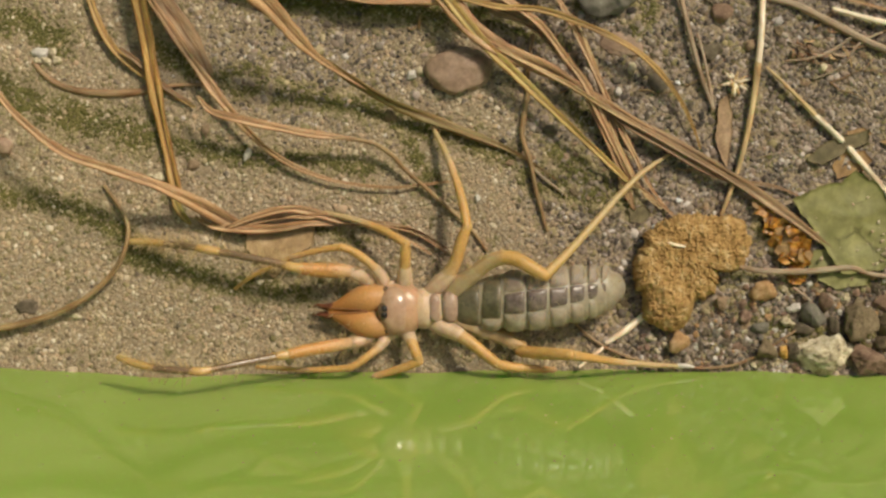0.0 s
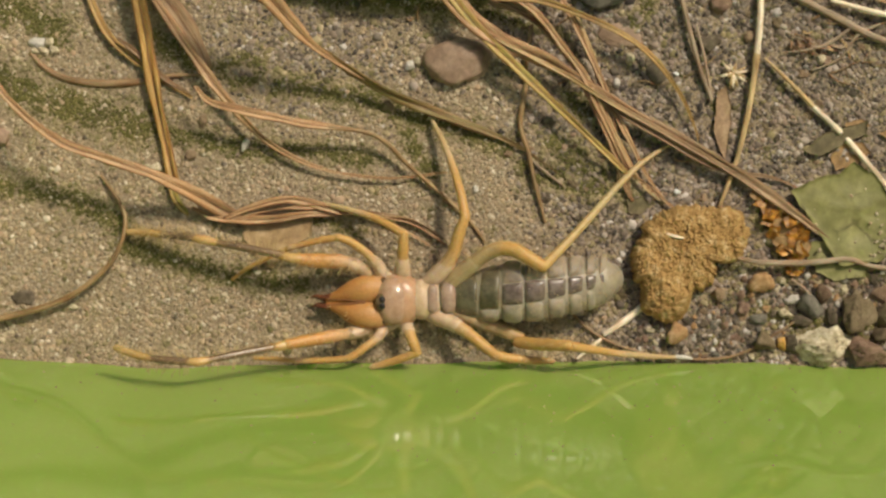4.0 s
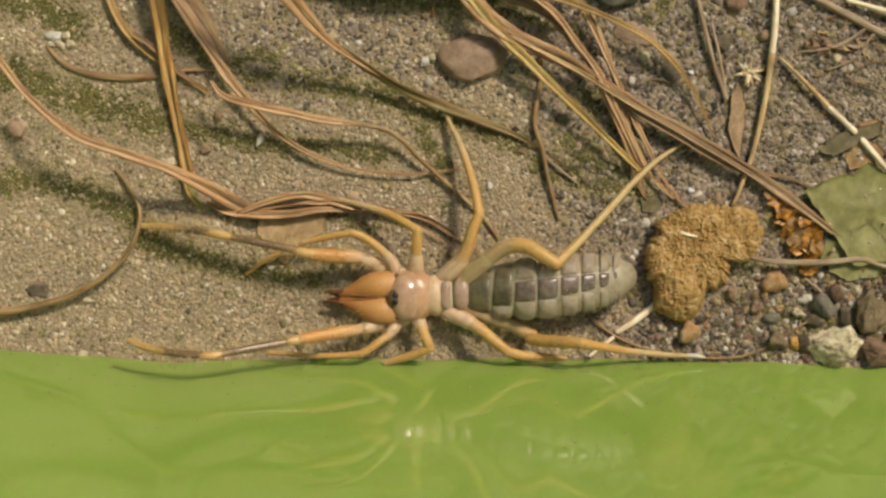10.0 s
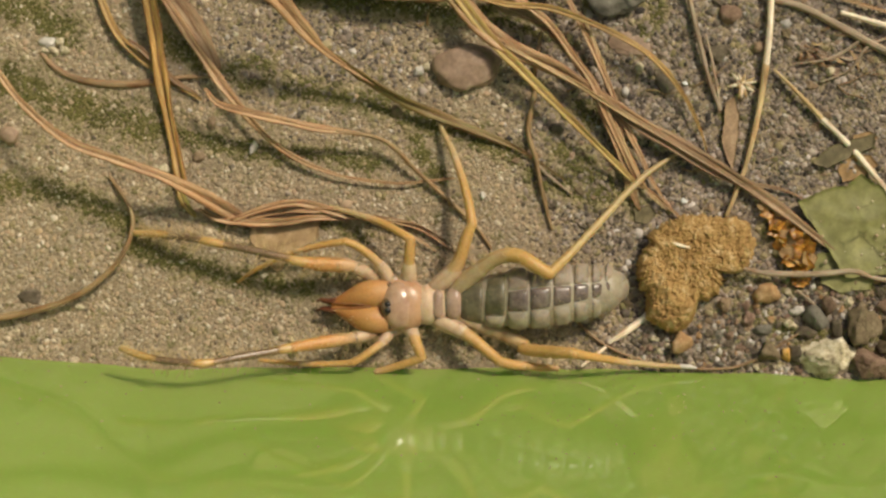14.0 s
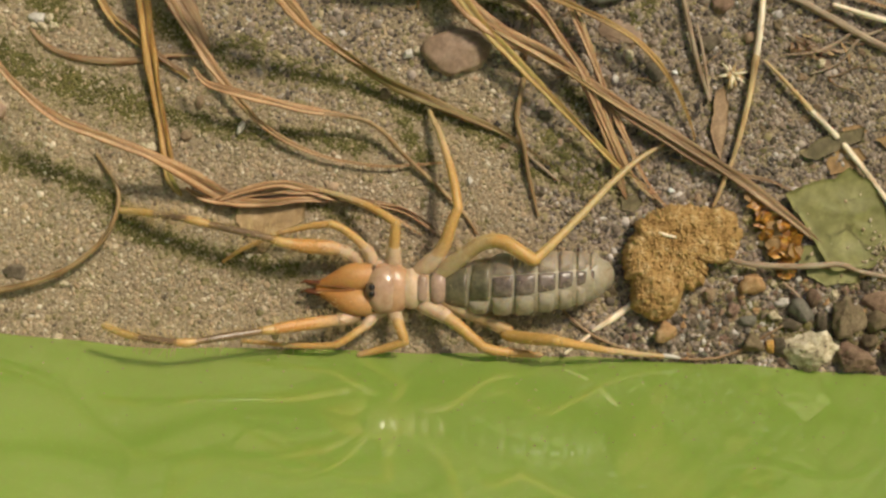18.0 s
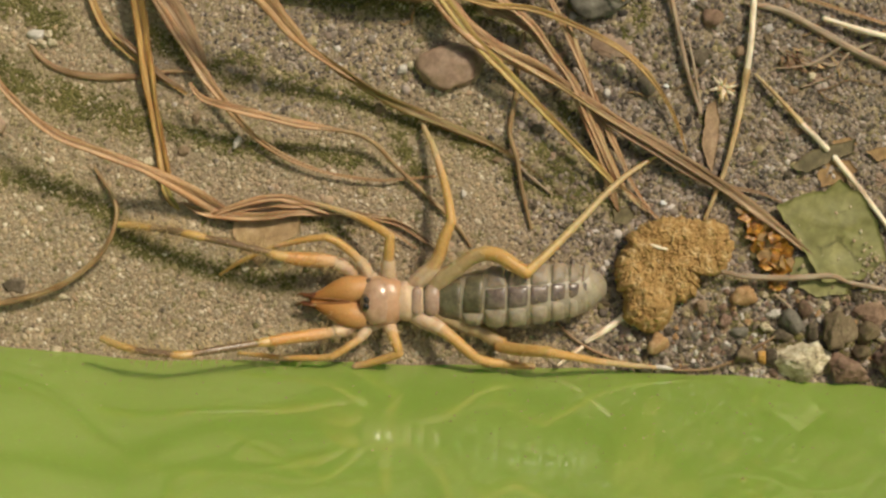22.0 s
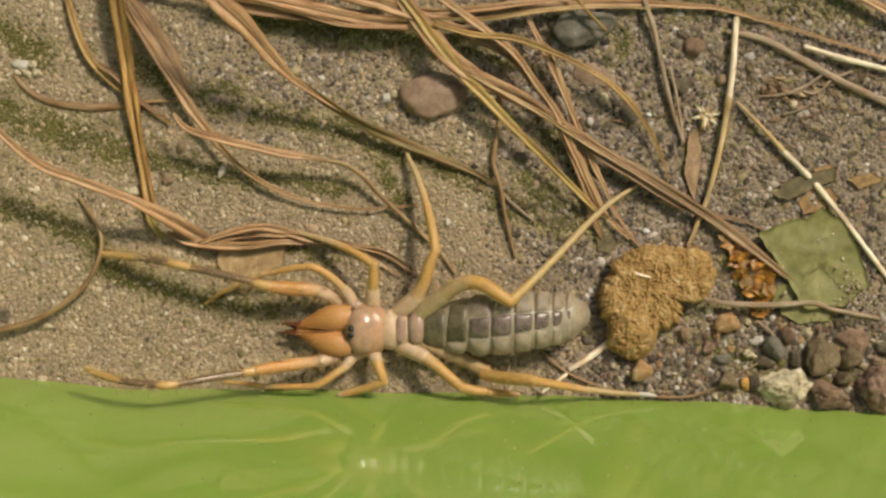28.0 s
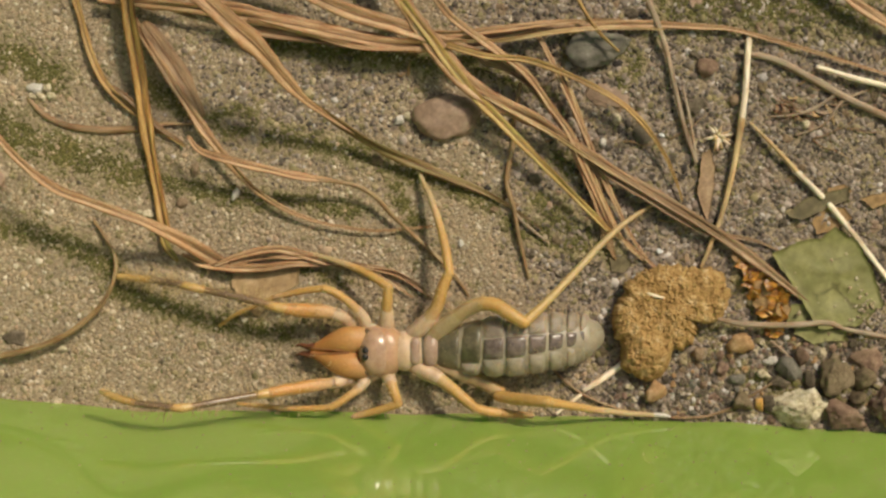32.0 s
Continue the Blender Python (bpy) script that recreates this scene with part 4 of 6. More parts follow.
FINE = "narrow tan dry grass strip in a bundle"
grass([(-180, -110, 3, 0.5), (-150, -70, 25, 0.5), (-110, 0, 60, 0.5), (-70, 70, 90, 0.5), (-20, 145, 96, 0.55), (40, 215, 102, 0.62), (110, 268, 105, 0.75), (190, 298, 100, 0.8), (270, 325, 84, 0.95), (340, 357, 46, 1.45), (395, 386, 16, 1.6), (420, 398, 9, 1.35)], 25, DRY, TANL, 30, 11, (1.0, 0.7))
grass([(345, 384, 7), (375, 400, 11), (430, 406, 18), (490, 404, 24), (545, 396, 23), (600, 397, 12)], 18, DRY, "shredded tan dry grass strip on sand", 30, 12, (0.4, 0.3))
grass([(400, 404, 16), (450, 384, 24), (505, 371, 29), (545, 374, 27), (610, 392, 18), (680, 401, 13), (735, 412, 10), (790, 448, 6)], 15, DRY, "shredded tan dry grass strip on sand", 60, 13, (0.5, 0.3))
grass([(430, 399, 18), (490, 389, 25), (540, 383, 27), (600, 385, 20), (670, 402, 14), (720, 424, 10), (765, 452, 6)], 11, DRY, "shredded tan dry grass strip on sand", 60, 14, (0.5, 0.2))
grass([(610, 388, 12), (670, 395, 13), (730, 405, 12), (775, 430, 8), (830, 470, 5)], 9, DULL, "thin dull dry grass strip on sand", 60, 15, (0.3, 0.2))
grass([(196, -270, 4), (212, -195, 34), (228, -110, 50), (240, -30, 46), (254, 40, 34), (268, 120, 24), (284, 205, 14), (302, 285, 9), (315, 350, 7)], 27, GOLD, "broad golden dry grass blade with dark fold", 12, 16, (1.0, 0.75), 0.45)
grass([(308, 350, 10), (318, 374, 6), (338, 398, 4)], 16, DRY_GREEN, "short greenish grass tip on sand", 10, 17, (0.6, 0.3))
grass([(96, -270, 4), (112, -200, 10), (128, -110, 12), (148, -40, 12), (170, 30, 12), (198, 82, 12), (240, 122, 11), (290, 158, 10), (345, 190, 9)], 17, DRY_OLIVE, "olive dry grass blade lying over the sand", 15, 18, (1.0, 0.4))
grass([(212, 85, 24), (250, 115, 20), (300, 160, 14), (340, 182, 9)], 11, DULL, "dull grass strip on sand", 20, 19, (0.4, 0.3))
grass([(350, 170, 56), (372, 196, 62), (415, 209, 66), (470, 222, 62), (540, 236, 56), (600, 243, 46), (655, 252, 34)], 17, DRY, TANL, 30, 20, (0.3, 0.25))
stem([(585, 243, 48, 3.2), (650, 251, 35, 4.0), (690, 272, 25, 4.0), (722, 305, 18, 4.0), (756, 335, 12, 3.8), (795, 370, 9, 3.6), (835, 408, 6, 3.0), (862, 445, 4, 2.0)], BROWN_STEM, "thin brown wiry stem on sand", "stem", 21)
grass([(90, -260, 4, 0.85), (135, -190, 12, 0.85), (190, -110, 16, 0.85), (235, -45, 18, 0.85), (275, 12, 22, 0.85), (318, 75, 26, 0.9), (362, 138, 28, 0.9), (402, 190, 26, 0.9), (440, 233, 24, 0.75), (480, 270, 20, 0.62), (535, 301, 17, 0.55), (605, 323, 15, 0.5), (690, 332, 14, 0.55), (750, 327, 10, 0.6), (795, 321, 6, 0.5)], 21, DRY, TANL, 15, 22, (1.0, 0.35))
grass([(262, -30, 20), (300, 18, 21), (334, 66, 20), (358, 106, 14), (374, 138, 7)], 36, DULL_TAN, "wide flat dull brown dry grass blade", 6, 23, (0.4, 0.35), 0.06)
grass([(180, -330, 4, 1.0), (260, -220, 130, 1.0), (352, -105, 200, 1.0), (420, -40, 180, 1.0), (476, 10, 150, 1.0), (518, 58, 118, 0.95), (556, 97, 88, 0.6), (600, 128, 62, 0.46), (650, 158, 42, 0.36)], 40, DRY, TANL, 10, 24, (1.0, 0.4))
grass([(545, 86, 92, 0.6), (600, 126, 60, 1.0), (640, 152, 44, 1.0), (700, 185, 28, 1.0), (780, 218, 14, 0.9), (860, 248, 10, 0.7), (920, 275, 8, 0.5), (990, 322, 5, 0.3)], 22, DULL_OLIVE, "dull olive-brown grass strip over the sand", 30, 25, (0.5, 0.4))
grass([(640, 158, 30), (720, 198, 18), (800, 232, 10), (880, 262, 8)], 8, DRY_OLIVE, "thin olive grass strip over the sand", 30, 49, (0.4, 0.3))
stem([(60, 112, 2, 4), (84, 138, 2, 5), (125, 158, 2, 6), (190, 166, 2, 7), (255, 162, 3, 6.5), (310, 152, 4, 4.5), (358, 150, 5, 2.5)], DULL, "grey-brown buried root lying on sand", "root", 26, "root")
stem([(185, 330, 4, 3), (208, 362, 10, 3.6), (226, 400, 18, 4.0), (220, 445, 22, 4.4), (192, 492, 22, 4.8), (135, 538, 20, 5.2), (60, 568, 18, 6.0), (-20, 584, 14, 6.5), (-90, 590, 6, 6.5)], BROWN_STEM, "brown looped dry stem on sand", "stem", 27)
# bundle that runs from the top down to the clod
grass([(600, -270, 0), (640, -205, 55), (690, -130, 96), (735, -75, 92), (784, -15, 86), (820, 32, 80), (868, 88, 72), (930, 148, 62), (990, 205, 52), (1045, 258, 42), (1112, 322, 30)], 20, DRY_GREEN, "yellow-green dry grass blade crossing the bundle", 15, 31, (1.0, 0.5))
grass([(620, -250, 0, 1.0), (655, -195, 50, 1.0), (705, -120, 88, 1.0), (760, -40, 84, 1.0), (800, 10, 78, 1.0), (845, 60, 70, 1.0), (905, 96, 64, 1.0), (975, 126, 58, 1.0), (1045, 168, 52, 0.85), (1115, 210, 44, 0.72), (1160, 236, 38, 0.6)], 33, DRY, "broad tan dry grass blade of the bundle", 18, 32, (0.8, 0.5))
grass([(1085, 193, 46, 0.9), (1115, 210, 43, 1.05), (1185, 250, 36, 1.0), (1260, 292, 30, 1.0), (1330, 336, 26, 0.96), (1400, 386, 20, 0.9), (1460, 432, 16, 0.85), (1500, 466, 11, 0.7)], 22, DULL_TAN, "long dull brown dry grass blade over the gravel", 18, 32, (0.6, 0.3))
grass([(1040, 172, 46), (1110, 222, 40), (1180, 262, 34), (1250, 302, 26), (1310, 322, 18), (1370, 330, 10), (1420, 350, 5)], 14, DULL, FINE, 30, 33, (0.4, 0.2), group="grass bundle")
grass([(690, -250, 0), (730, -180, 55), (776, -106, 96), (818, -56, 92), (880, -12, 86), (952, 40, 78), (1000, 100, 68), (1036, 148, 58), (1062, 205, 44), (1092, 268, 30), (1118, 318, 20), (1155, 350, 12), (1205, 392, 6)], 15, DRY, FINE, 30, 34, (1.0, 0.3), group="grass bundle")
grass([(965, -40, 60), (981, -15, 58), (1010, 40, 52), (1038, 95, 46), (1068, 160, 38), (1096, 222, 30), (1126, 282, 20), (1150, 330, 12), (1195, 388, 6)], 11, DRY, FINE, 30, 35, (0.8, 0.3), group="grass bundle")
grass([(1010, 24, 40), (1032, 70, 38), (1055, 130, 34), (1074, 188, 28), (1088, 240, 22), (1104, 300, 16), (1122, 366, 8)], 12, DULL, FINE, 30, 36, (0.6, 0.3), group="grass bundle")
grass([(1052, 176, 30), (1076, 226, 26), (1104, 278, 22), (1128, 322, 16), (1142, 348, 11)], 10, DRY, FINE, 30, 37, (0.5, 0.3), group="grass bundle")
grass([(1060, 200, 22), (1078, 250, 20), (1094, 300, 16), (1112, 352, 10), (1124, 372, 6)], 13, DRY, FINE, 30, 38, (0.5, 0.4), group="grass bundle")
grass([(930, 20, 60), (975, 70, 56), (1014, 128, 50), (1046, 190, 42), (1074, 250, 32), (1100, 312, 20)], 8, DRY, FINE, 40, 34, (0.6, 0.3), group="grass bundle")
grass([(1018, 30, 50), (1044, 92, 44), (1066, 150, 38), (1090, 214, 30), (1118, 272, 20), (1140, 318, 12)], 7, STRAW, FINE, 40, 35, (0.6, 0.3), group="grass bundle")
grass([(1062, 190, 34), (1086, 240, 30), (1110, 290, 22), (1138, 340, 14), (1172, 372, 8)], 8, STRAW, FINE, 40, 37, (0.6, 0.3), group="grass bundle")
grass([(1046, 172, 60), (1100, 206, 54), (1170, 246, 46), (1240, 286, 40), (1300, 322, 34), (1360, 366, 26)], 10, DULL_TAN, FINE, 30, 33, (0.5, 0.3), group="grass bundle")
grass([(880, 84, 80), (940, 116, 74), (1010, 152, 66), (1080, 196, 58), (1150, 238, 50)], 9, STRAW, FINE, 30, 32, (0.5, 0.3), group="grass bundle")
grass([(450, -44, 60), (560, -18, 64), (660, 4, 66), (760, 4, 70)], 9, DRY, TANL, 30, 41, (0.5, 0.3))
grass([(800, -14, 76), (900, -16, 78), (1000, -34, 74), (1100, -44, 66), (1200, -44, 56)], 9, STRAW, TANL, 30, 44, (0.5, 0.3))
grass([(810, -6, 92), (880, 12, 88), (960, 18, 82), (1040, 46, 72), (1110, 80, 60), (1162, 122, 46), (1203, 176, 30), (1228, 228, 16), (1240, 264, 7)], 13, DRY_OLIVE, "arched olive-tan grass blade over the gravel", 25, 39, (1.0, 0.3))
grass([(860, 8, 60), (910, 28, 56), (960, 58, 50), (1000, 108, 42), (1030, 150, 36)], 16, DULL, "dull brown grass strip under the bundle", 25, 40, (0.6, 0.3))
# mat of blades across the top
grass([(180, -75, 40, 1.0), (260, -66, 44, 1.0), (350, -60, 48, 1.0), (442, -48, 52, 1.0), (575, -27, 56, 1.0), (697, -6, 60, 1.0), (787, -6, 64, 0.95), (870, -18, 58, 0.85), (971, -38, 44, 0.75), (1072, -48, 30, 0.7), (1173, -52, 20, 0.65), (1274, -50, 14, 0.6), (1327, -46, 11, 0.58), (1427, -22, 9, 0.52), (1529, 6, 9, 0.5), (1598, 26, 8, 0.5), (1660, 46, 6, 0.5)], 26, DRY, "long tan dry grass blade lying across the others", 20, 41, (0.8, 0.3))
grass([(400, -34, 36), (443, -23, 40), (534, -14, 44), (616, -6, 46), (690, 2, 44), (760, 10, 40)], 22, DULL, "wide dull brown dry grass blade", 20, 42, (0.5, 0.4))
grass([(330, -170, 0), (430, -130, 60), (532, -99, 66), (635, -60, 70), (717, -38, 72), (786, -17, 72), (860, 4, 66), (960, 18, 54)], 28, DRY, TANL, 20, 43, (1.0, 0.3))
grass([(690, -50, 70), (787, -26, 74), (900, -36, 74), (1010, -52, 66), (1120, -60, 54)], 14, DRY, TANL, 25, 44, (0.5, 0.3))
grass([(1440, -170, 40), (1505, -126, 40), (1547, -96, 38), (1629, -48, 30), (1700, -10, 20)], 20, DRY, TANL, 20, 45, (0.8, 0.6))
stem([(1034, -113, 50, 3), (1056, -73, 50, 3.6), (1082, -38, 46, 3.4), (1119, -3, 40, 2)], DRY_OLIVE, "thin olive-tan straw over a dark pebble", "straw", 46, "straw")
grass([(350, -75, 30), (440, -58, 34), (530, -40, 38), (620, -24, 40), (700, -16, 42)], 24, DRY, TANL, 20, 47, (0.5, 0.4))
grass([(150, -100, 30), (230, -84, 34), (290, -66, 34), (360, -40, 26)], 20, DULL, "dull brown dry grass strip", 20, 48, (0.5, 0.2))
# pale straws on the gravel side
stem([(1351, -28, 12, 5.8), (1349, 10, 14, 6.2), (1347, 62, 15, 6.2), (1342, 112, 14, 6.0)], PALE, "bleached white straw on gravel", "straw", 51, "straw", "pale straws")
stem([(1342, 110, 14, 6.2), (1336, 160, 14, 5.6), (1327, 215, 13, 5.0), (1310, 288, 13, 4.4), (1293, 338, 14, 4.2), (1277, 380, 9, 3.4)], STRAW, "tan hollow grass culm on gravel", "straw", 52, "straw", "pale straws")
stem([(1358, 120, 8, 2.4), (1400, 160, 11, 3.6), (1432, 193, 12, 4.6), (1450, 212, 12, 4.9)], STRAW, "tan tapering straw tip on gravel", "straw", 53, "straw", "pale straws")
stem([(1444, 206, 12, 5.0), (1466, 226, 12, 5.4), (1489, 248, 12, 5.6)], PALE, "bleached white straw piece on gravel", "straw", 153, "straw", "pale straws")
stem([(1504, 264, 12, 5.8), (1535, 300, 12, 5.4), (1570, 342, 11, 5.0), (1640, 430, 8, 4.6)], PALE, "bleached white straw beside an olive leaf", "straw", 54, "straw", "pale straws")
stem([(1140, 558, 9, 6.4), (1108, 584, 9, 6.0), (1074, 607, 8, 4.5)], PALE, "short bleached straw at the ochre clod", "straw", 55, "straw", "pale straws")
stem([(1066, 617, 10, 3.4), (1045, 634, 16, 3.4), (1026, 650, 24, 2.6)], PALE, "short bleached straw leaning on the green plastic", "straw", 56, "straw", "pale straws")
stem([(1336, -6, 7, 5), (1400, 6, 8, 6.5), (1470, 40, 9, 7.5), (1535, 74, 9, 7.5), (1600, 102, 8, 7), (1680, 138, 6, 6)], TWIG, "grey-brown twig on the gravel", "twig", 57, "twig")
stem([(1476, 16, 12, 4), (1540, 34, 14, 5), (1600, 47, 13, 5), (1680, 66, 10, 4)], PALE, "pale straw beside the twig", "straw", 58, "straw", "pale straws")
stem([(1170, -90, 20, 6), (1186, -56, 20, 5.5), (1205, -2, 18, 5), (1226, 80, 14, 4.6), (1243, 142, 10, 4.4), (1262, 192, 7, 4)], TWIG, "thin grey stalk on the gravel", "stem", 59)
stem([(1235, 60, 10, 2.6), (1250, 120, 10, 2.6), (1262, 190, 8, 3)], TWIG, "thin grey stalk on the gravel", "stem", 60)
stem([(937, 150, 8, 4), (928, 200, 9, 4.6), (924, 240, 9, 4.8), (938, 285, 8, 4.6), (948, 335, 8, 4.2), (968, 408, 4, 2.4)], BROWN_STEM, "thin brown stalk on sand", "stem", 61)
stem([(944, 62, 14, 3.6), (936, 110, 12, 3.8), (932, 160, 8, 4)], BROWN_STEM, "thin brown stalk on sand", "stem", 62)
stem([(926, 270, 6, 3), (945, 300, 6, 3), (975, 325, 5, 2.6), (1000, 345, 4, 2)], TWIG, "fine grey rootlet on sand", "root", 63, "root")
stem([(1016, 570, 5, 2.4), (1045, 598, 6, 2.6), (1085, 622, 6, 2.8), (1140, 640, 6, 2.6), (1200, 650, 7, 2.4), (1280, 650, 7, 2.4), (1335, 632, 7, 2.4), (1380, 604, 9, 2.6), (1410, 584, 8, 1.8)], DULL, "fine brown rootlet beside the green plastic", "root", 64, "root")
stem([(1312, 473, 26, 3.4), (1350, 480, 22, 5), (1410, 481, 20, 5.4), (1460, 478, 19, 5.4), (1505, 474, 17, 5), (1545, 486, 13, 4.4), (1620, 498, 8, 4)], TWIG, "grey-brown wiry stalk across the leaf", "stem", 65)
stem([(1405, 510, 8, 2.4), (1425, 525, 9, 2.6), (1445, 545, 8, 2.0)], TWIG, "short twig bit in the gravel", "twig", 66, "twig")
stem([(1512, 62, 10, 2.6), (1470, 92, 10, 3.0), (1430, 104, 9, 2.2), (1390, 108, 6, 1.6)], TWIG, "fine brown rootlet on gravel", "root", 67, "root")
stem([(1560, 58, 10, 2.0), (1520, 78, 9, 2.6), (1490, 118, 8, 2.0), (1440, 140, 5, 1.4)], TWIG, "fine brown rootlet on gravel", "root", 68, "root")
stem([(742, 52, 4, 1.8), (742, 36, 10, 2.4), (746, 24, 12, 1.4)], BROWN_STEM, "tiny rusty grass stub in the sand", "stem", 69)
stem([(738, 46, 4, 1.4), (728, 54, 5, 2.0), (722, 48, 5, 1.2)], BROWN_STEM, "tiny rusty grass stub in the sand", "stem", 70)


def spiky_tuft():
    t = thing("grass_tuft", at(1300, 145, 0), "tiny pale spiky grass tuft on gravel", "grass tuft")
    rnd = random.Random(5)
    for k in range(20):
        an = radians(-20 + k * 18 + rnd.uniform(-22, 22))
        ln = rnd.uniform(8, 28)
        c, s = math.cos(an), -math.sin(an)
        place("spike", tube([(1300, 146, 4, 2.2), (1300 + c * ln * 0.5, 146 + s * ln * 0.5, 14, 3.0), (1300 + c * ln, 146 + s * ln, 11, 0.7)], 5, 10.0), PALE if k % 2 else STRAW, t)


spiky_tuft()


def curled_scraps():
    """A loose heap of pale curled grass husks beside the twig."""
    rnd = random.Random(23)
    t = thing("husk_heap", at(1440, 88, 0), "heap of pale curled dry grass husks on gravel", "grass husks")
    for k in range(18):
        u, v = 1436 + rnd.gauss(0, 30), 86 + rnd.gauss(0, 13)
        an, ln = rnd.gauss(0.35, 0.5), rnd.uniform(18, 46)
        bend = rnd.uniform(-0.8, 0.8)
        c, q = math.cos(an), math.sin(an)
        c2, q2 = math.cos(an + bend), math.sin(an + bend)
        pts = [(u, v, 5), (u + c * ln * 0.5, v + q * ln * 0.5, rnd.uniform(6, 11)), (u + c * ln * 0.5 + c2 * ln * 0.5, v + q * ln * 0.5 + q2 * ln * 0.5, rnd.uniform(3, 6))]
        place("husk", blade(pts, rnd.uniform(4, 9), 0.4, 60, k, (0.4, 0.2), 6.0), rnd.choice((TWIG, STRAW, TWIG, DULL)), t)


curled_scraps()


# ---- leaves and flakes ----
def flake(name, corners, mat, label, category="leaf", h=6.0, thick=2.0, wave=4.0, seed=0, n=9, tilt=(0, 0), cracks=False):
    """A thin curled piece: a few corners round a middle, ragged between them."""
    ph = random.Random(seed).uniform(0, 60)
    cu, cv = sum(c[0] for c in corners) / len(corners), sum(c[1] for c in corners) / len(corners)
    edge = []
    m = len(corners)
    for i in range(m):
        a, b = corners[i], corners[(i + 1) % m]
        k = max(3, int(math.dist(a, b) / 7))
        for j in range(k):
            t = j / k
            x, y = a[0] + (b[0] - a[0]) * t, a[1] + (b[1] - a[1]) * t
            q = 3.4 * noise.noise((x / 8 + ph, y / 8, 0)) + 4.0 * noise.noise((x / 30 + ph, y / 30, 4))
            d = math.hypot(x - cu, y - cv)
            edge.append((x + (x - cu) / d * q, y + (y - cv) / d * q))
    verts, faces = [], []
    ne = len(edge)

    def lift(x, y, f):
        return (h + ground_h(x, y) * 0.3 + (x - cu) * tilt[0] + (y - cv) * tilt[1] + wave * noise.noise((x / 45 + ph, y / 45, 7)) + 0.4 * wave * noise.noise((x / 14, y / 14, ph))
                + (1.2 * f if f == 1 else 0))
    for layer in (0, 1):
        verts.append(at(cu, cv, lift(cu, cv, 0) - layer * thick))
        for r in range(1, n + 1):
            f = r / n
            for x, y in edge:
                px, py = cu + (x - cu) * f, cv + (y - cv) * f
                verts.append(at(px, py, lift(px, py, f) - layer * thick))
    half = 1 + n * ne
    for layer in (0, 1):
        o = layer * half
        for k in range(ne):
            t = (o, o + 1 + k, o + 1 + (k + 1) % ne)
            faces.append(t if not layer else t[::-1])
        for r in range(n - 1):
            for k in range(ne):
                a, b = o + 1 + r * ne + k, o + 1 + r * ne + (k + 1) % ne
                q = (a, b, b + ne, a + ne)
                faces.append(q if layer else q[::-1])
    o = 1 + (n - 1) * ne
    for k in range(ne):
        a, b = o + k, o + (k + 1) % ne
        faces.append((a, b, half + b, half + a))
    return tagged(place(name, (verts, faces), mat), label, category)


flake("leaf", [(1402, 352), (1448, 330), (1490, 322), (1515, 302), (1552, 322), (1582, 372), (1604, 440), (1560, 478), (1490, 486), (1462, 440)], LEAF, "dull olive-green leaf piece with fine cracks on gravel", "leaf", 16, 2.0, 5, 3)
flake("leaf", [(1445, 478), (1490, 482), (1540, 488), (1535, 505), (1480, 512), (1448, 496)], LEAF, "torn olive-green leaf scrap beside gravel", "leaf", 6, 2.0, 3, 4)
flake("leaf", [(1432, 478), (1440, 445), (1462, 440), (1490, 470)], LEAF, "torn olive-green leaf scrap under a stalk", "leaf", 7, 2.0, 3, 14)
flake("leaf", [(1428, 282), (1460, 252), (1500, 240), (1542, 228), (1535, 252), (1490, 275), (1455, 292)], LEAF_DARK, "dark brown curled leaf scrap on gravel", "leaf", 10, 2.0, 3, 5)
flake("leaf", [(1474, 292), (1500, 268), (1530, 268), (1546, 285), (1520, 305), (1480, 318)], LEAF_TAN, "tan leaf scrap beside the straw", "leaf", 6, 2.0, 3, 6)
flake("leaf", [(1500, 232), (1530, 224), (1542, 238), (1522, 248), (1502, 246)], LEAF_TAN, "tan leaf scrap on gravel", "leaf", 6, 2.0, 2, 7)
flake("leaf", [(1560, 250), (1600, 236), (1625, 250), (1580, 268)], LEAF_TAN, "tan leaf scrap on gravel", "leaf", 6, 2.0, 2, 17)
flake("leaf", [(437, 408), (495, 398), (556, 402), (557, 432), (530, 448), (500, 478), (486, 492), (455, 466), (436, 440)], LEAF_BROWN, "brown dry leaf piece under the grass", "leaf", 6, 2.0, 4, 8)
flake("husk", [(402, 398), (463, 386), (525, 367), (552, 371), (570, 389), (566, 399), (520, 408), (477, 415), (412, 414)], HUSK, "crumpled flat tan grass husk on sand", "husk", 15, 2.0, 7, 21)
flake("bud_scale", [(1272, 180), (1288, 166), (1297, 205), (1295, 250), (1287, 298), (1277, 282), (1266, 240), (1270, 206)], LEAF_PINK, "pinkish-brown dry bud scale on gravel", "bud scale", 8, 2.0, 3, 9)
flake("leaf", [(1110, 368), (1138, 362), (1152, 378), (1136, 396), (1116, 392)], LEAF_DARK, "dark green leaf scrap under the bundle", "leaf", 6, 2.0, 3, 10)
flake("leaf", [(850, 6), (900, 12), (940, 26), (925, 40), (880, 32)], LEAF_BROWN, "brown dry leaf scrap under the grass", "leaf", 30, 2.0, 3, 18)


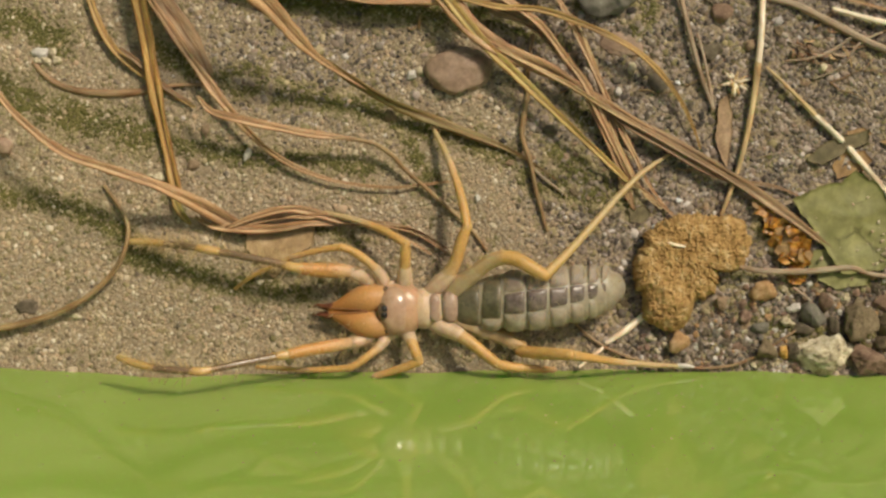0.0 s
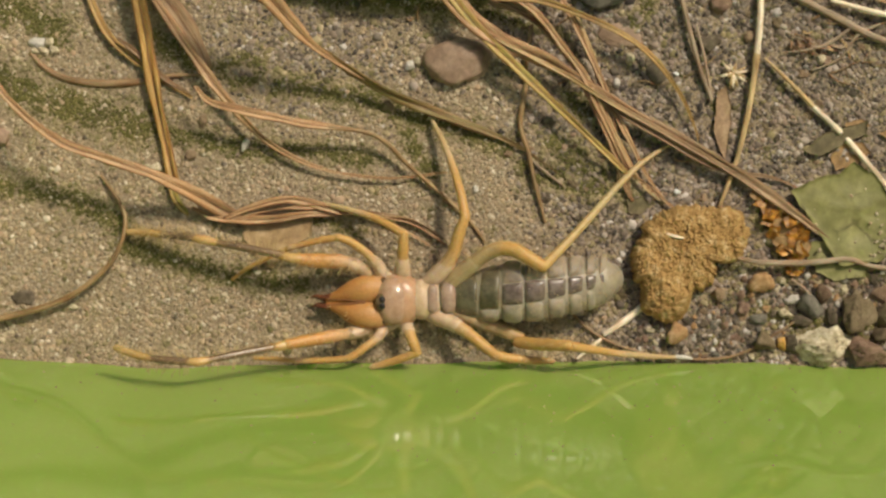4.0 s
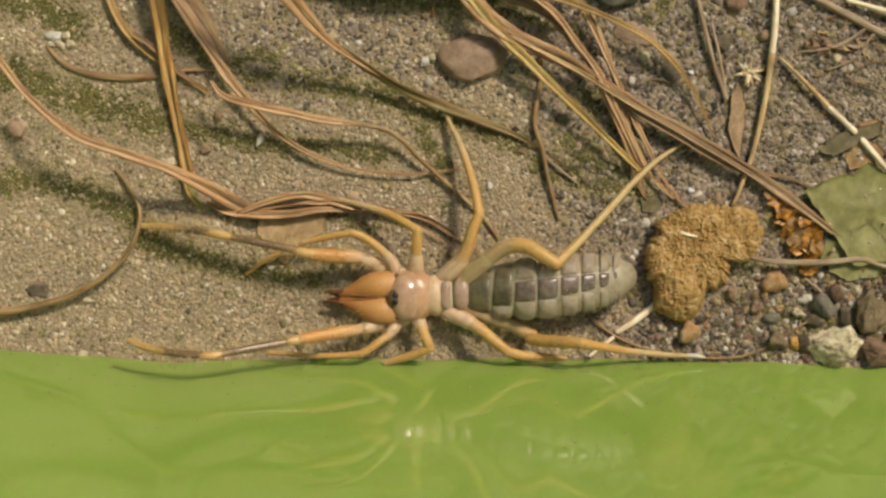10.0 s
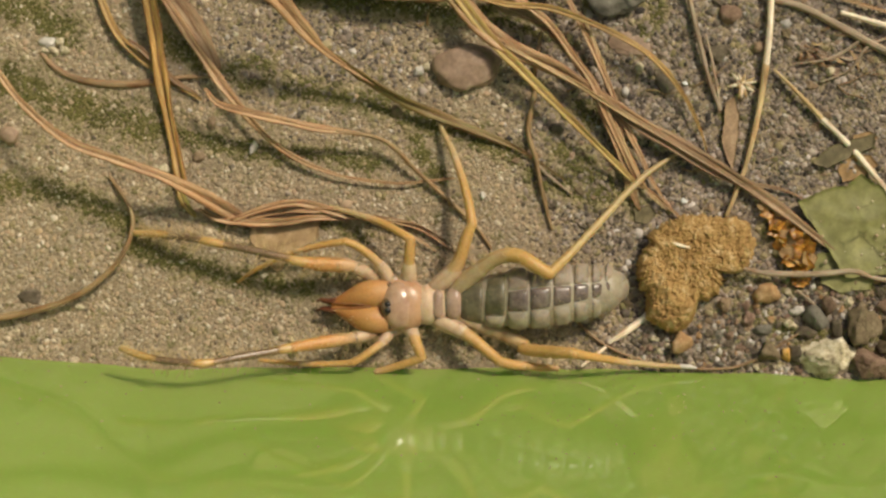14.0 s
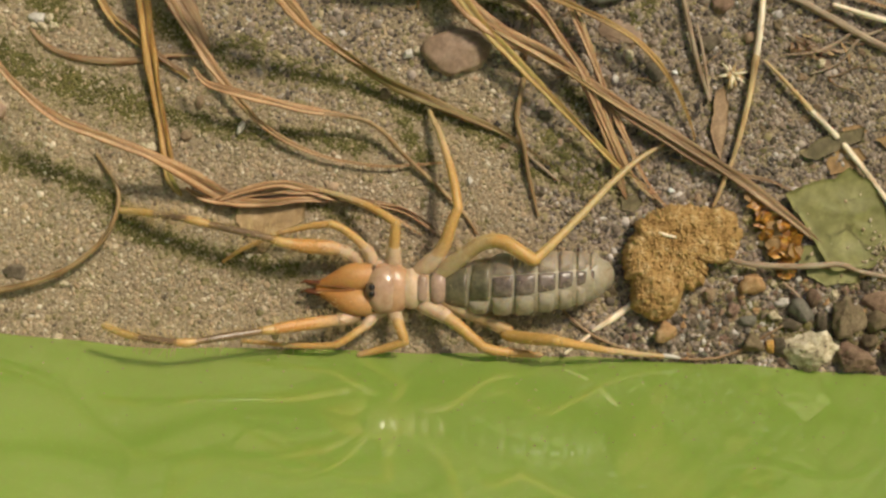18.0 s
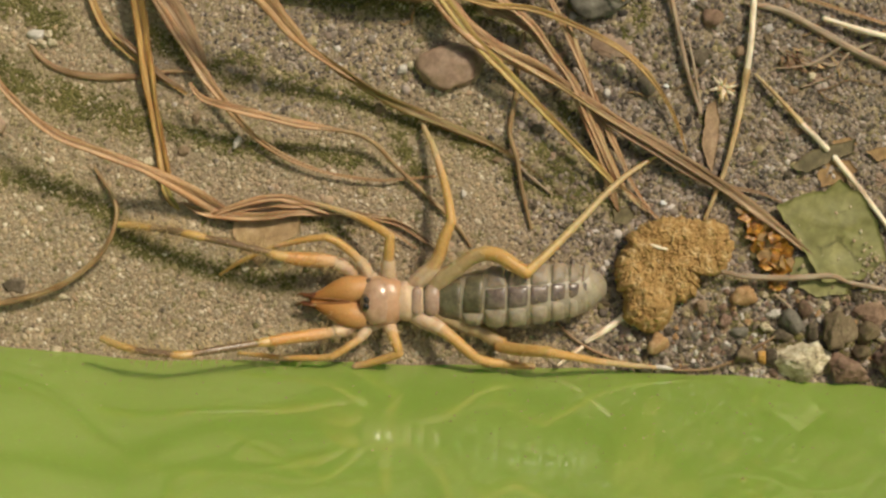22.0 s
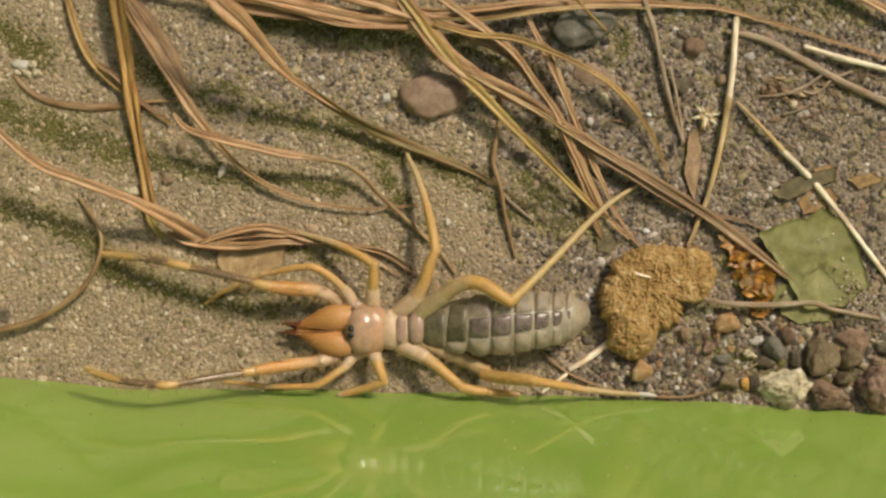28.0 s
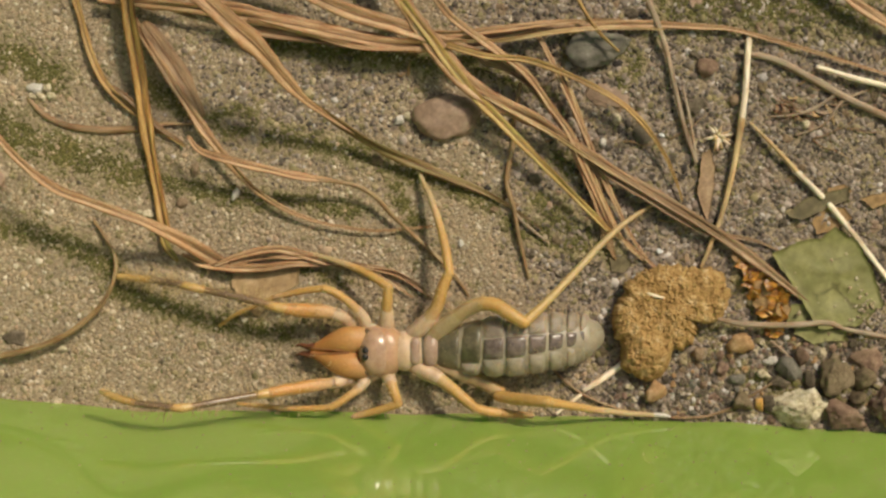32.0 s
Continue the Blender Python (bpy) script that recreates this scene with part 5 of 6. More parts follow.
def amber():
    t = thing("amber_flake", at(1390, 440, 0), "crumpled translucent amber bark flake beside the clod", "bark flake")
    rnd = random.Random(8)
    spots = [(1342, 362, 12), (1352, 374, 13), (1366, 388, 15), (1380, 396, 17), (1364, 408, 13), (1386, 414, 18), (1402, 404, 15), (1372, 428, 14), (1396, 428, 16), (1414, 420, 16),
             (1384, 444, 15), (1404, 444, 17), (1420, 434, 14), (1390, 458, 13), (1412, 462, 16), (1426, 450, 13), (1404, 476, 14), (1420, 482, 13), (1398, 490, 10), (1412, 496, 12)]
    for k, (u, v, r) in enumerate(spots):
        r *= 1.15
        an = rnd.uniform(0, math.pi)
        pts = [(u + math.cos(an + i * 2 * math.pi / 5) * r * rnd.uniform(0.7, 1.25), v + math.sin(an + i * 2 * math.pi / 5) * r * rnd.uniform(0.6, 1.2)) for i in range(5)]
        ob = flake("scale", pts, AMBER if k % 5 else LEAF_TAN, "", "", 8 + rnd.uniform(0, 9), 2.0, 9, 30 + k, 4, (rnd.uniform(-0.5, 0.5), rnd.uniform(-0.5, 0.5)))
        for key in ("label", "category"):
            if key in ob:
                del ob[key]
        loc = ob.location.copy()
        ob.parent = t
        ob.location = loc - t.location


amber()


# ---- clod of ochre clay ----
def build_clod():
    c = (1218, 462)
    blobs = [((1234, 432), 96, 54), ((1188, 478), 70, 68), ((1182, 535), 47, 54), ((1285, 432), 44, 50), ((1230, 488), 44, 42)]
    seg, rings = 320, 100

    def reach(an):
        best = 10.0
        dx, dy = math.cos(an), math.sin(an)
        for (bu, bv), a, b in blobs:
            ox, oy = (c[0] - bu) / a, (c[1] - bv) / b
            ex, ey = dx / a, dy / b
            A, B, C = ex * ex + ey * ey, 2 * (ox * ex + oy * ey), ox * ox + oy * oy - 1
            disc = B * B - 4 * A * C
            if disc > 0:
                best = max(best, (-B + math.sqrt(disc)) / (2 * A))
        return best * (1 + 0.05 * noise.noise((dx * 3, dy * 3, 2))) + 7 * noise.noise((dx * 7, dy * 7, 5)) + 4 * noise.noise((dx * 21, dy * 21, 1))
    R = [reach(2 * math.pi * k / seg) for k in range(seg)]
    verts, faces = [], []

    def crumb(u, v):
        x, y = u + 6 * noise.noise((u / 14, v / 14, 9)), v + 6 * noise.noise((u / 14, v / 14, 4))
        flaky = sum(a * (0.5 - abs(noise.noise((x / d, y / d, z)))) for a, d, z in ((5.0, 24, 1), (5.5, 12, 2), (5.5, 6.5, 3)))
        return 7.0 * noise.noise((u / 40, v / 40, 1)) + flaky + 2.6 * noise.noise((u / 4.0, v / 4.0, 3)) + 2.2 * noise.noise((u / 2.4, v / 2.4, 6))
    verts.append(at(c[0], c[1], 46 + crumb(*c)))
    for i in range(1, rings + 1):
        f = i / rings
        for k in range(seg):
            an = 2 * math.pi * k / seg
            r = R[k] * math.sin(f * math.pi / 2) if f < 1 else R[k] * 0.97
            u, v = c[0] + math.cos(an) * r, c[1] + math.sin(an) * r
            g = math.sin(f * math.pi / 2)
            h = 46 * (1 - g ** 7) ** 0.5 if f < 1 else -4
            verts.append(at(u, v, h + crumb(u, v) * (1 - 0.6 * f ** 8 if f < 1 else 0.2)))
    for k in range(seg):
        faces.append((0, 1 + (k + 1) % seg, 1 + k))
    for i in range(rings - 1):
        for k in range(seg):
            a, b = 1 + i * seg + k, 1 + i * seg + (k + 1) % seg
            faces.append((a, b, b + seg, a + seg))
    faces.append(tuple(1 + (rings - 1) * seg + k for k in range(seg)))
    return tagged(place("clay_clod", (verts, faces), CLOD, None, "", True), "rough crumbly ochre clay clod on gravel", "clod")


clod = build_clod()


def clod_crumbs():
    rnd = random.Random(3)
    geos = []
    while len(geos) < 420:
        u, v = rnd.uniform(1115, 1332), rnd.uniform(378, 588)
        inside = min(((u - a) / c) ** 2 + ((v - b) / d) ** 2 for a, b, c, d in ((1234, 432, 94, 52), (1188, 478, 68, 66), (1182, 535, 45, 52), (1285, 432, 42, 48)))
        if inside > 0.97:
            continue
        h = 48 * max(0.0, 1 - inside ** 4) ** 0.5 + 6 * noise.noise((u / 36, v / 36, 1)) + 3 * noise.noise((u / 15, v / 15, 2))
        geos.append(ball((u, v, max(2, h - 2)), rnd.uniform(1.5, 5.5), rnd.uniform(1.5, 4.5), rnd.uniform(1.5, 4), 0.8, rnd.randrange(999), 6, 4, rnd.uniform(0, 180)))
    g = add_geo(geos)
    tagged(place("crumb", (g[0], g[1]), CLOD, clod, "loose ochre crumbs", False), kind="stuff")


clod_crumbs()
stem([(1184, 430, 52, 2.4), (1196, 434, 54, 3.0), (1212, 437, 53, 2.0)], PALE, "tiny pale straw bit on the clod", "straw", 80, "straw")


# ---- single stones ----
def stone(u, v, rx, ry, mat, label, rz=None, seed=0, turn=0.0, rough=0.22, cube=0.9, h=None, group="gravel stones", name="stone", smooth=False):
    rz = rz or 0.7 * min(rx, ry)
    big = max(rx, ry) > 30
    ob = place(name, (ball if smooth else rock)((u, v, (ground_h(u, v) if h is None else h) + rz * 0.5), rx, ry, rz, rough, seed, 40 if big else 20, 24 if big else 12, turn), mat, None, "", True)
    return tagged(ob, label, "stone", group)


stone(816, 124, 59, 41, ROCK_BROWN, "smooth reddish-brown pebble on sand", 17, 1, 12, 0.26, 0.85, smooth=True, group="large pebbles")
stone(1080, -6, 60, 35, ROCK_SLATE, "dark grey angular pebble under the grass", 22, 2, 0, 0.2, 0.85, group="large pebbles")
stone(1464, 624, 56, 38, ROCK_PALE, "pale cream speckled granite stone against the green plastic", 30, 3, 8, 0.3, 0.85)
stone(1516, 571, 32, 46, ROCK_OLIVE, "tall olive-brown gravel stone by the green plastic", 28, 4, -6, 0.24, 0.9)
stone(1538, 640, 42, 26, ROCK_RED, "reddish-brown gravel stone at the green plastic", 24, 5, -14, 0.28, 0.9)
stone(1575, 571, 28, 24, ROCK_OLIVE, "round olive-brown gravel stone by the green plastic", 22, 6, 5, 0.25, 0.9)
stone(1563, 609, 22, 16, ROCK_OLIVE, "small olive-brown gravel stone by the green plastic", 16, 7, 0, 0.22, 0.9)
stone(1625, 627, 42, 42, ROCK_PINK, "rough pinkish speckled stone against the green plastic", 34, 8, 20, 0.35, 0.85)
stone(1624, 579, 13, 16, ROCK_TAN, "small tan gravel stone by the green plastic", 14, 9, 12, 0.25, 0.9)
stone(1580, 538, 33, 24, ROCK_RED, "flat brown gravel stone under the leaf", 10, 61, 5, 0.25, 0.9)
stone(1630, 552, 22, 11, ROCK_DARK, "dark brown gravel stone under the leaf", 12, 62, 0, 0.25, 0.9)
stone(1421, 584, 23, 12, ROCK_GREY, "flat grey gravel stone", 12, 63, -5, 0.25, 0.9)
stone(1473, 572, 11, 20, ROCK_GREY, "narrow grey gravel stone", 13, 64, 10, 0.25, 0.9)
stone(1346, 579, 20, 13, ROCK_SLATE, "slate-grey gravel stone among small ones", 13, 65, 5, 0.3, 0.9)
stone(1319, 563, 15, 15, ROCK_PINK, "pinkish speckled gravel stone", 12, 66, 0, 0.3, 0.9)
stone(1352, 512, 27, 23, ROCK_ORANGE, "angular orange-tan stone in gravel", 20, 10, 15, 0.28, 0.8)
stone(1202, 608, 24, 20, ROCK_ORANGE, "angular orange-tan pebble beside the clod", 16, 11, 10, 0.25, 0.75)
stone(1461, 536, 17, 20, ROCK_RED, "dull red gravel stone", 15, 12, 0, 0.2, 0.9)
stone(1438, 561, 23, 26, ROCK_SLATE, "grey-green speckled gravel stone", 18, 13, 15, 0.28, 0.85)
stone(1391, 570, 15, 11, ROCK_PALE, "pale yellowish gravel stone", 12, 14, -25, 0.3, 0.8)
stone(1358, 620, 21, 19, ROCK_OLIVE, "round olive-dusty grey gravel stone", 16, 15, 0, 0.2, 0.95)
stone(1387, 622, 10, 15, ROCK_AMBER, "bright orange gravel stone", 13, 16, 0, 0.25, 0.8)
stone(1407, 622, 13, 21, ROCK_GREY, "grey gravel stone beside an orange one", 15, 17, 0, 0.25, 0.85)
stone(1276, 535, 16, 16, ROCK_TAN, "tan gravel stone beside the clod", 13, 18, 0, 0.25, 0.85)
stone(1410, 545, 12, 11, ROCK_WHITE, "white quartz bit in gravel", 10, 19, 0, 0.3, 0.8)
stone(1398, 548, 9, 9, ROCK_WHITE, "white quartz bit in gravel", 8, 20, 0, 0.3, 0.8)
stone(437, 275, 8, 12, ROCK_WHITE, "white quartz chip on sand", 8, 21, -20, 0.3, 0.75, group="pale chips", h=4)
for k, (u, v, rx, ry) in enumerate([(74, 96, 15, 12), (92, 92, 11, 9), (84, 110, 12, 10), (100, 106, 9, 8), (66, 108, 9, 8)]):
    stone(u, v, rx, ry, ROCK_WHITE if k == 0 else ROCK_PALE, "pale quartz grain in a cluster", 8, 30 + k, 0, 0.55, 0.7, group="pale chips", h=-2)
stone(282, 315, 12, 10, ROCK_PALE, "pale quartz grain on sand", 8, 36, 0, 0.3, 0.8, group="pale chips")
stone(265, 372 - 60, 6, 6, ROCK_PALE, "pale quartz grain on sand", 5, 37, 0, 0.3, 0.8, group="pale chips")
stone(728, 132, 12, 10, ROCK_WHITE, "white grain beside the brown pebble", 8, 38, 0, 0.4, 0.85, group="pale chips")
stone(742, 124, 8, 8, ROCK_PALE, "pale grain beside the brown pebble", 7, 39, 0, 0.4, 0.85, group="pale chips")
stone(978, 229, 14, 13, ROCK_DARK, "small dark blue-grey pebble", 10, 40, 0, 0.25, 0.85)
stone(1118, 121, 8, 11, ROCK_PALE, "small pale oval pebble", 8, 41, 0, 0.12, 0.95, smooth=True)
stone(1094, 163, 7, 9, ROCK_WHITE, "small white oval pebble", 7, 42, 0, 0.12, 0.95, smooth=True)
stone(1090, 143, 10, 8, ROCK_DARK, "small black pebble on gravel", 7, 43, 0, 0.2, 0.9)
# Three quartz grains whitened in colour to stand in for glints.
stone(1202, 355, 6, 6, GLINT_QUARTZ, "quartz grain on gravel, whitened for its glint", 6, 44, 0, 0.3, 0.7)
stone(1160, 403, 7, 5, GLINT_QUARTZ, "quartz grain beside the clod, whitened for its glint", 6, 45, 30, 0.3, 0.7)
stone(1200, 146, 5, 5, GLINT_QUARTZ, "quartz grain on gravel, whitened for its glint", 5, 46, 0, 0.3, 0.7)
stone(1170, 148, 22, 19, ROCK_DARK, "dark grey stone half in soil", 7, 47, 0, 0.25, 0.9)
stone(1275, 22, 24, 22, ROCK_RED, "dark red-brown stone under a stalk", 11, 48, 0, 0.25, 0.85)
stone(1092, 80, 44, 22, ROCK_BROWN, "flat brown stone half in soil", 6, 49, -8, 0.22, 0.9)
stone(1255, 92, 22, 18, ROCK_GREY, "grey stone half in soil", 7, 50, 0, 0.25, 0.9)
stone(1457, 118, 11, 11, ROCK_PALE, "pale round pebble on gravel", 8, 51, 0, 0.2, 0.9)
stone(52, 541, 22, 14, ROCK_GREY, "small dark grey pebble flush with sand", 4, 52, 0, 0.3, 0.85)
stone(135, 560, 9, 7, ROCK_PALE, "pale quartz grain on sand", 5, 53, 0, 0.3, 0.8, group="pale chips")
stone(8, 262, 20, 17, ROCK_BROWN, "small brown pebble on sand", 12, 54, 0, 0.2, 0.9)
stone(845, 352, 6, 7, ROCK_WHITE, "pale bluish quartz grain", 5, 55, 0, 0.3, 0.8, group="pale chips")
stone(1480, 225, 10, 8, ROCK_GREY, "small grey pebble on gravel", 7, 56, 0, 0.3, 0.85)
stone(1330, 80, 11, 12, ROCK_TAN, "small tan pebble on gravel", 8, 57, 0, 0.3, 0.85)
stone(690, 205, 14, 12, ROCK_OLIVE, "olive pebble flush with sand", 7, 58, 0, 0.25, 0.85)
stone(342, 292, 13, 11, ROCK_TAN, "small tan grain on sand", 6, 59, 0, 0.25, 0.85)
stone(363, 232, 11, 13, ROCK_TAN, "small tan grain on sand", 6, 60, 0, 0.25, 0.85)


# ---- loose gravel ----
def clear_of(u, v, r, zones):
    return all(((u - a) / (c + r)) ** 2 + ((v - b) / (d + r)) ** 2 > 1 for a, b, c, d in zones)


def gravel():
    rnd = random.Random(77)
    mats = [ROCK_GREY, ROCK_SLATE, ROCK_OLIVE, ROCK_RED, ROCK_GREY, ROCK_ORANGE, ROCK_DARK, ROCK_PALE, ROCK_TAN, ROCK_PINK, ROCK_WHITE, ROCK_GREY]
    names = {"grey_stone": "grey", "olive_stone": "olive-grey", "reddish_stone": "reddish", "tan_stone": "tan", "dark_stone": "dark", "pale_speckled_stone": "pale speckled",
             "slate_stone": "slate", "orange_tan_stone": "orange-tan", "pinkish_granite": "pinkish", "white_quartz": "white"}
    kept = [(1464, 624, 48, 32), (1516, 571, 27, 40), (1538, 640, 36, 21), (1575, 571, 24, 20), (1563, 609, 18, 13), (1625, 627, 36, 36), (1624, 579, 11, 13), (1352, 512, 23, 19), (1580, 538, 25, 18),
            (1421, 584, 18, 9), (1473, 572, 9, 16), (1346, 579, 16, 10), (1319, 563, 12, 12),
            (1202, 608, 20, 15), (1461, 536, 15, 18), (1438, 561, 19, 22), (1358, 620, 18, 16), (1407, 622, 11, 18), (1387, 622, 8, 13), (1391, 570, 12, 9), (1228, 438, 98, 58), (1186, 505, 58, 78)]
    protos = {}
    for n in range(3200):
        u, v = rnd.uniform(1110, 1680), rnd.uniform(490, 652)
        if v < 600 - (u - 1110) * 0.35 and u < 1300:
            continue
        r = rnd.choice((4, 4, 5, 5, 6, 6, 7, 8, 9, 11))
        if v + r * 0.8 > sheet_foot(u) or not clear_of(u, v, r * 0.8, kept):
            continue
        kept.append((u, v, r * 0.85, r * 0.8))
        m = rnd.choice(mats)
        k = (m.name, rnd.randrange(3))
        if k not in protos:
            geo = rock((784, 441, 0), 10.5, 9, 7.5, 0.35, rnd.randrange(999), 16, 10, 0, 9, 0.58)
            protos[k] = mesh_from("gravel_stone", geo[0], geo[1], m, None, False)
        ob = new("gravel_stone", protos[k])
        ob.matrix_basis = Matrix.Translation(at(u, v, ground_h(u, v) + r * 0.12)) @ Euler((rnd.uniform(-0.4, 0.4), rnd.uniform(-0.4, 0.4), rnd.uniform(0, 6.28))).to_matrix().to_4x4() @ Matrix.Scale(r / 10, 4)
        tagged(ob, "small " + names[m.name] + " gravel stone by the green plastic", "stone", "gravel stones")


gravel()


def soil_stones():
    rnd = random.Random(41)
    mats = [ROCK_GREY, ROCK_GREY, ROCK_OLIVE, ROCK_BROWN, ROCK_TAN, ROCK_DARK, ROCK_GREY]
    protos = {}
    kept = [(1228, 438, 105, 65), (1186, 505, 62, 82), (1500, 400, 100, 100), (812, 126, 60, 45), (1082, -4, 52, 36), (1392, 440, 50, 70)]
    for n in range(520):
        u, v = rnd.uniform(900, 1680), rnd.uniform(-160, 640)
        if u < 1000 and rnd.random() < 0.6 or (v > 420 and u < 1100):
            continue
        r = rnd.choice((6, 6, 7, 8, 9, 10, 12, 15))
        if v + r > sheet_foot(u) - 4 or not clear_of(u, v, r * 0.9, kept):
            continue
        kept.append((u, v, r, r))
        m = rnd.choice(mats)
        k = (m.name, rnd.randrange(3))
        if k not in protos:
            geo = rock((784, 441, 0), 10.5, 8.5, 7, 0.4, rnd.randrange(999), 16, 10, 0, 12, 0.62)
            protos[k] = mesh_from("soil_stone", geo[0], geo[1], m, None, False)
        ob = new("soil_stone", protos[k])
        ob.matrix_basis = Matrix.Translation(at(u, v, ground_h(u, v) - r * 0.25)) @ Euler((rnd.uniform(-0.3, 0.3), rnd.uniform(-0.3, 0.3), rnd.uniform(0, 6.28))).to_matrix().to_4x4() @ Matrix.Scale(r / 10, 4)
        tagged(ob, "small dusty stone half sunk in gritty soil", "stone", "stones in the soil")


soil_stones()


def rootlets():
    rnd = random.Random(19)
    for k in range(22):
        u, v = (rnd.uniform(1380, 1600), rnd.uniform(40, 150)) if k < 12 else (rnd.uniform(930, 1350), rnd.uniform(60, 420))
        an, ln = rnd.uniform(-0.6, 0.5), rnd.uniform(30, 90)
        pts = []
        for i in range(5):
            q = i / 4
            pts.append((u, v, max(3.0, ground_h(u, v) + 3 + 4 * math.sin(q * 3.1)), 1.7 * (1 - 0.6 * q)))
            an += rnd.uniform(-0.5, 0.5)
            u, v = u + math.cos(an) * ln / 4, v + math.sin(an) * ln / 4
        stem(pts, rnd.choice((BROWN_STEM, DULL, TWIG)), "fine dry rootlet on gritty soil", "root", 300 + k, "root", "fine rootlets", 5)


rootlets()


# ---- sand ----
def icosa():
    p = (1 + 5 ** 0.5) / 2
    v = np.array([(-1, p, 0), (1, p, 0), (-1, -p, 0), (1, -p, 0), (0, -1, p), (0, 1, p), (0, -1, -p), (0, 1, -p), (p, 0, -1), (p, 0, 1), (-p, 0, -1), (-p, 0, 1)], float)
    v /= np.linalg.norm(v[0])
    f = np.array([(0, 11, 5), (0, 5, 1), (0, 1, 7), (0, 7, 10), (0, 10, 11), (1, 5, 9), (5, 11, 4), (11, 10, 2), (10, 7, 6), (7, 1, 8), (3, 9, 4), (3, 4, 2), (3, 2, 6), (3, 6, 8),
                  (3, 8, 9), (4, 9, 5), (2, 4, 11), (6, 2, 10), (8, 6, 7), (9, 8, 1)])
    return v, f


def grain_mesh(name, us, vs, rs, mat, rng, sink=0.52):
    """Joined loose grains: dented, turned, squashed lumps half sunk in the ground."""
    base, tri = icosa()
    n = len(us)
    hs = np.array([ground_h(u, v) for u, v in zip(us, vs)])
    q = rng.normal(size=(n, 4))
    q /= np.linalg.norm(q, axis=1)[:, None]
    w, x, y, z = q.T
    rot = np.stack([1 - 2 * (y * y + z * z), 2 * (x * y - z * w), 2 * (x * z + y * w), 2 * (x * y + z * w), 1 - 2 * (x * x + z * z), 2 * (y * z - x * w),
                    2 * (x * z - y * w), 2 * (y * z + x * w), 1 - 2 * (x * x + y * y)], 1).reshape(n, 3, 3)
    shape = base[None] * rng.uniform(0.65, 1.3, (n, 12, 1)) * rng.uniform(0.6, 1.25, (n, 1, 3))
    pts = np.einsum("nij,nkj->nki", rot, shape) * rs[:, None, None]
    pts[:, :, 2] *= 0.5
    cen = np.stack([us - 784, 441 - vs, hs + rs * (0.5 - sink) - 0.12 * np.maximum(rs - 3.0, 0) * 1.5], 1)
    pts = ((pts + cen[:, None]) * U).reshape(-1, 3)
    faces = (tri[None] + 12 * np.arange(n)[:, None, None]).reshape(-1)
    me = bpy.data.meshes.new(name)
    me.vertices.add(len(pts))
    me.vertices.foreach_set("co", pts.astype(np.float32).ravel())
    me.loops.add(len(faces))
    me.loops.foreach_set("vertex_index", faces.astype(np.int32))
    me.polygons.add(len(faces) // 3)
    me.polygons.foreach_set("loop_start", np.arange(0, len(faces), 3, dtype=np.int32))
    me.update(calc_edges=True)
    me.materials.append(mat)
    return new(name, me)


def near_line(u, v, line):
    """Distance of points from a bent line, for the green film and painted shadows along it."""
    best = np.full(len(u), 1e9)
    for (a, b), (c, d) in zip(line, line[1:]):
        t = np.clip(((u - a) * (c - a) + (v - b) * (d - b)) / ((c - a) ** 2 + (d - b) ** 2), 0, 1)
        best = np.minimum(best, np.hypot(u - a - t * (c - a), v - b - t * (d - b)))
    return best


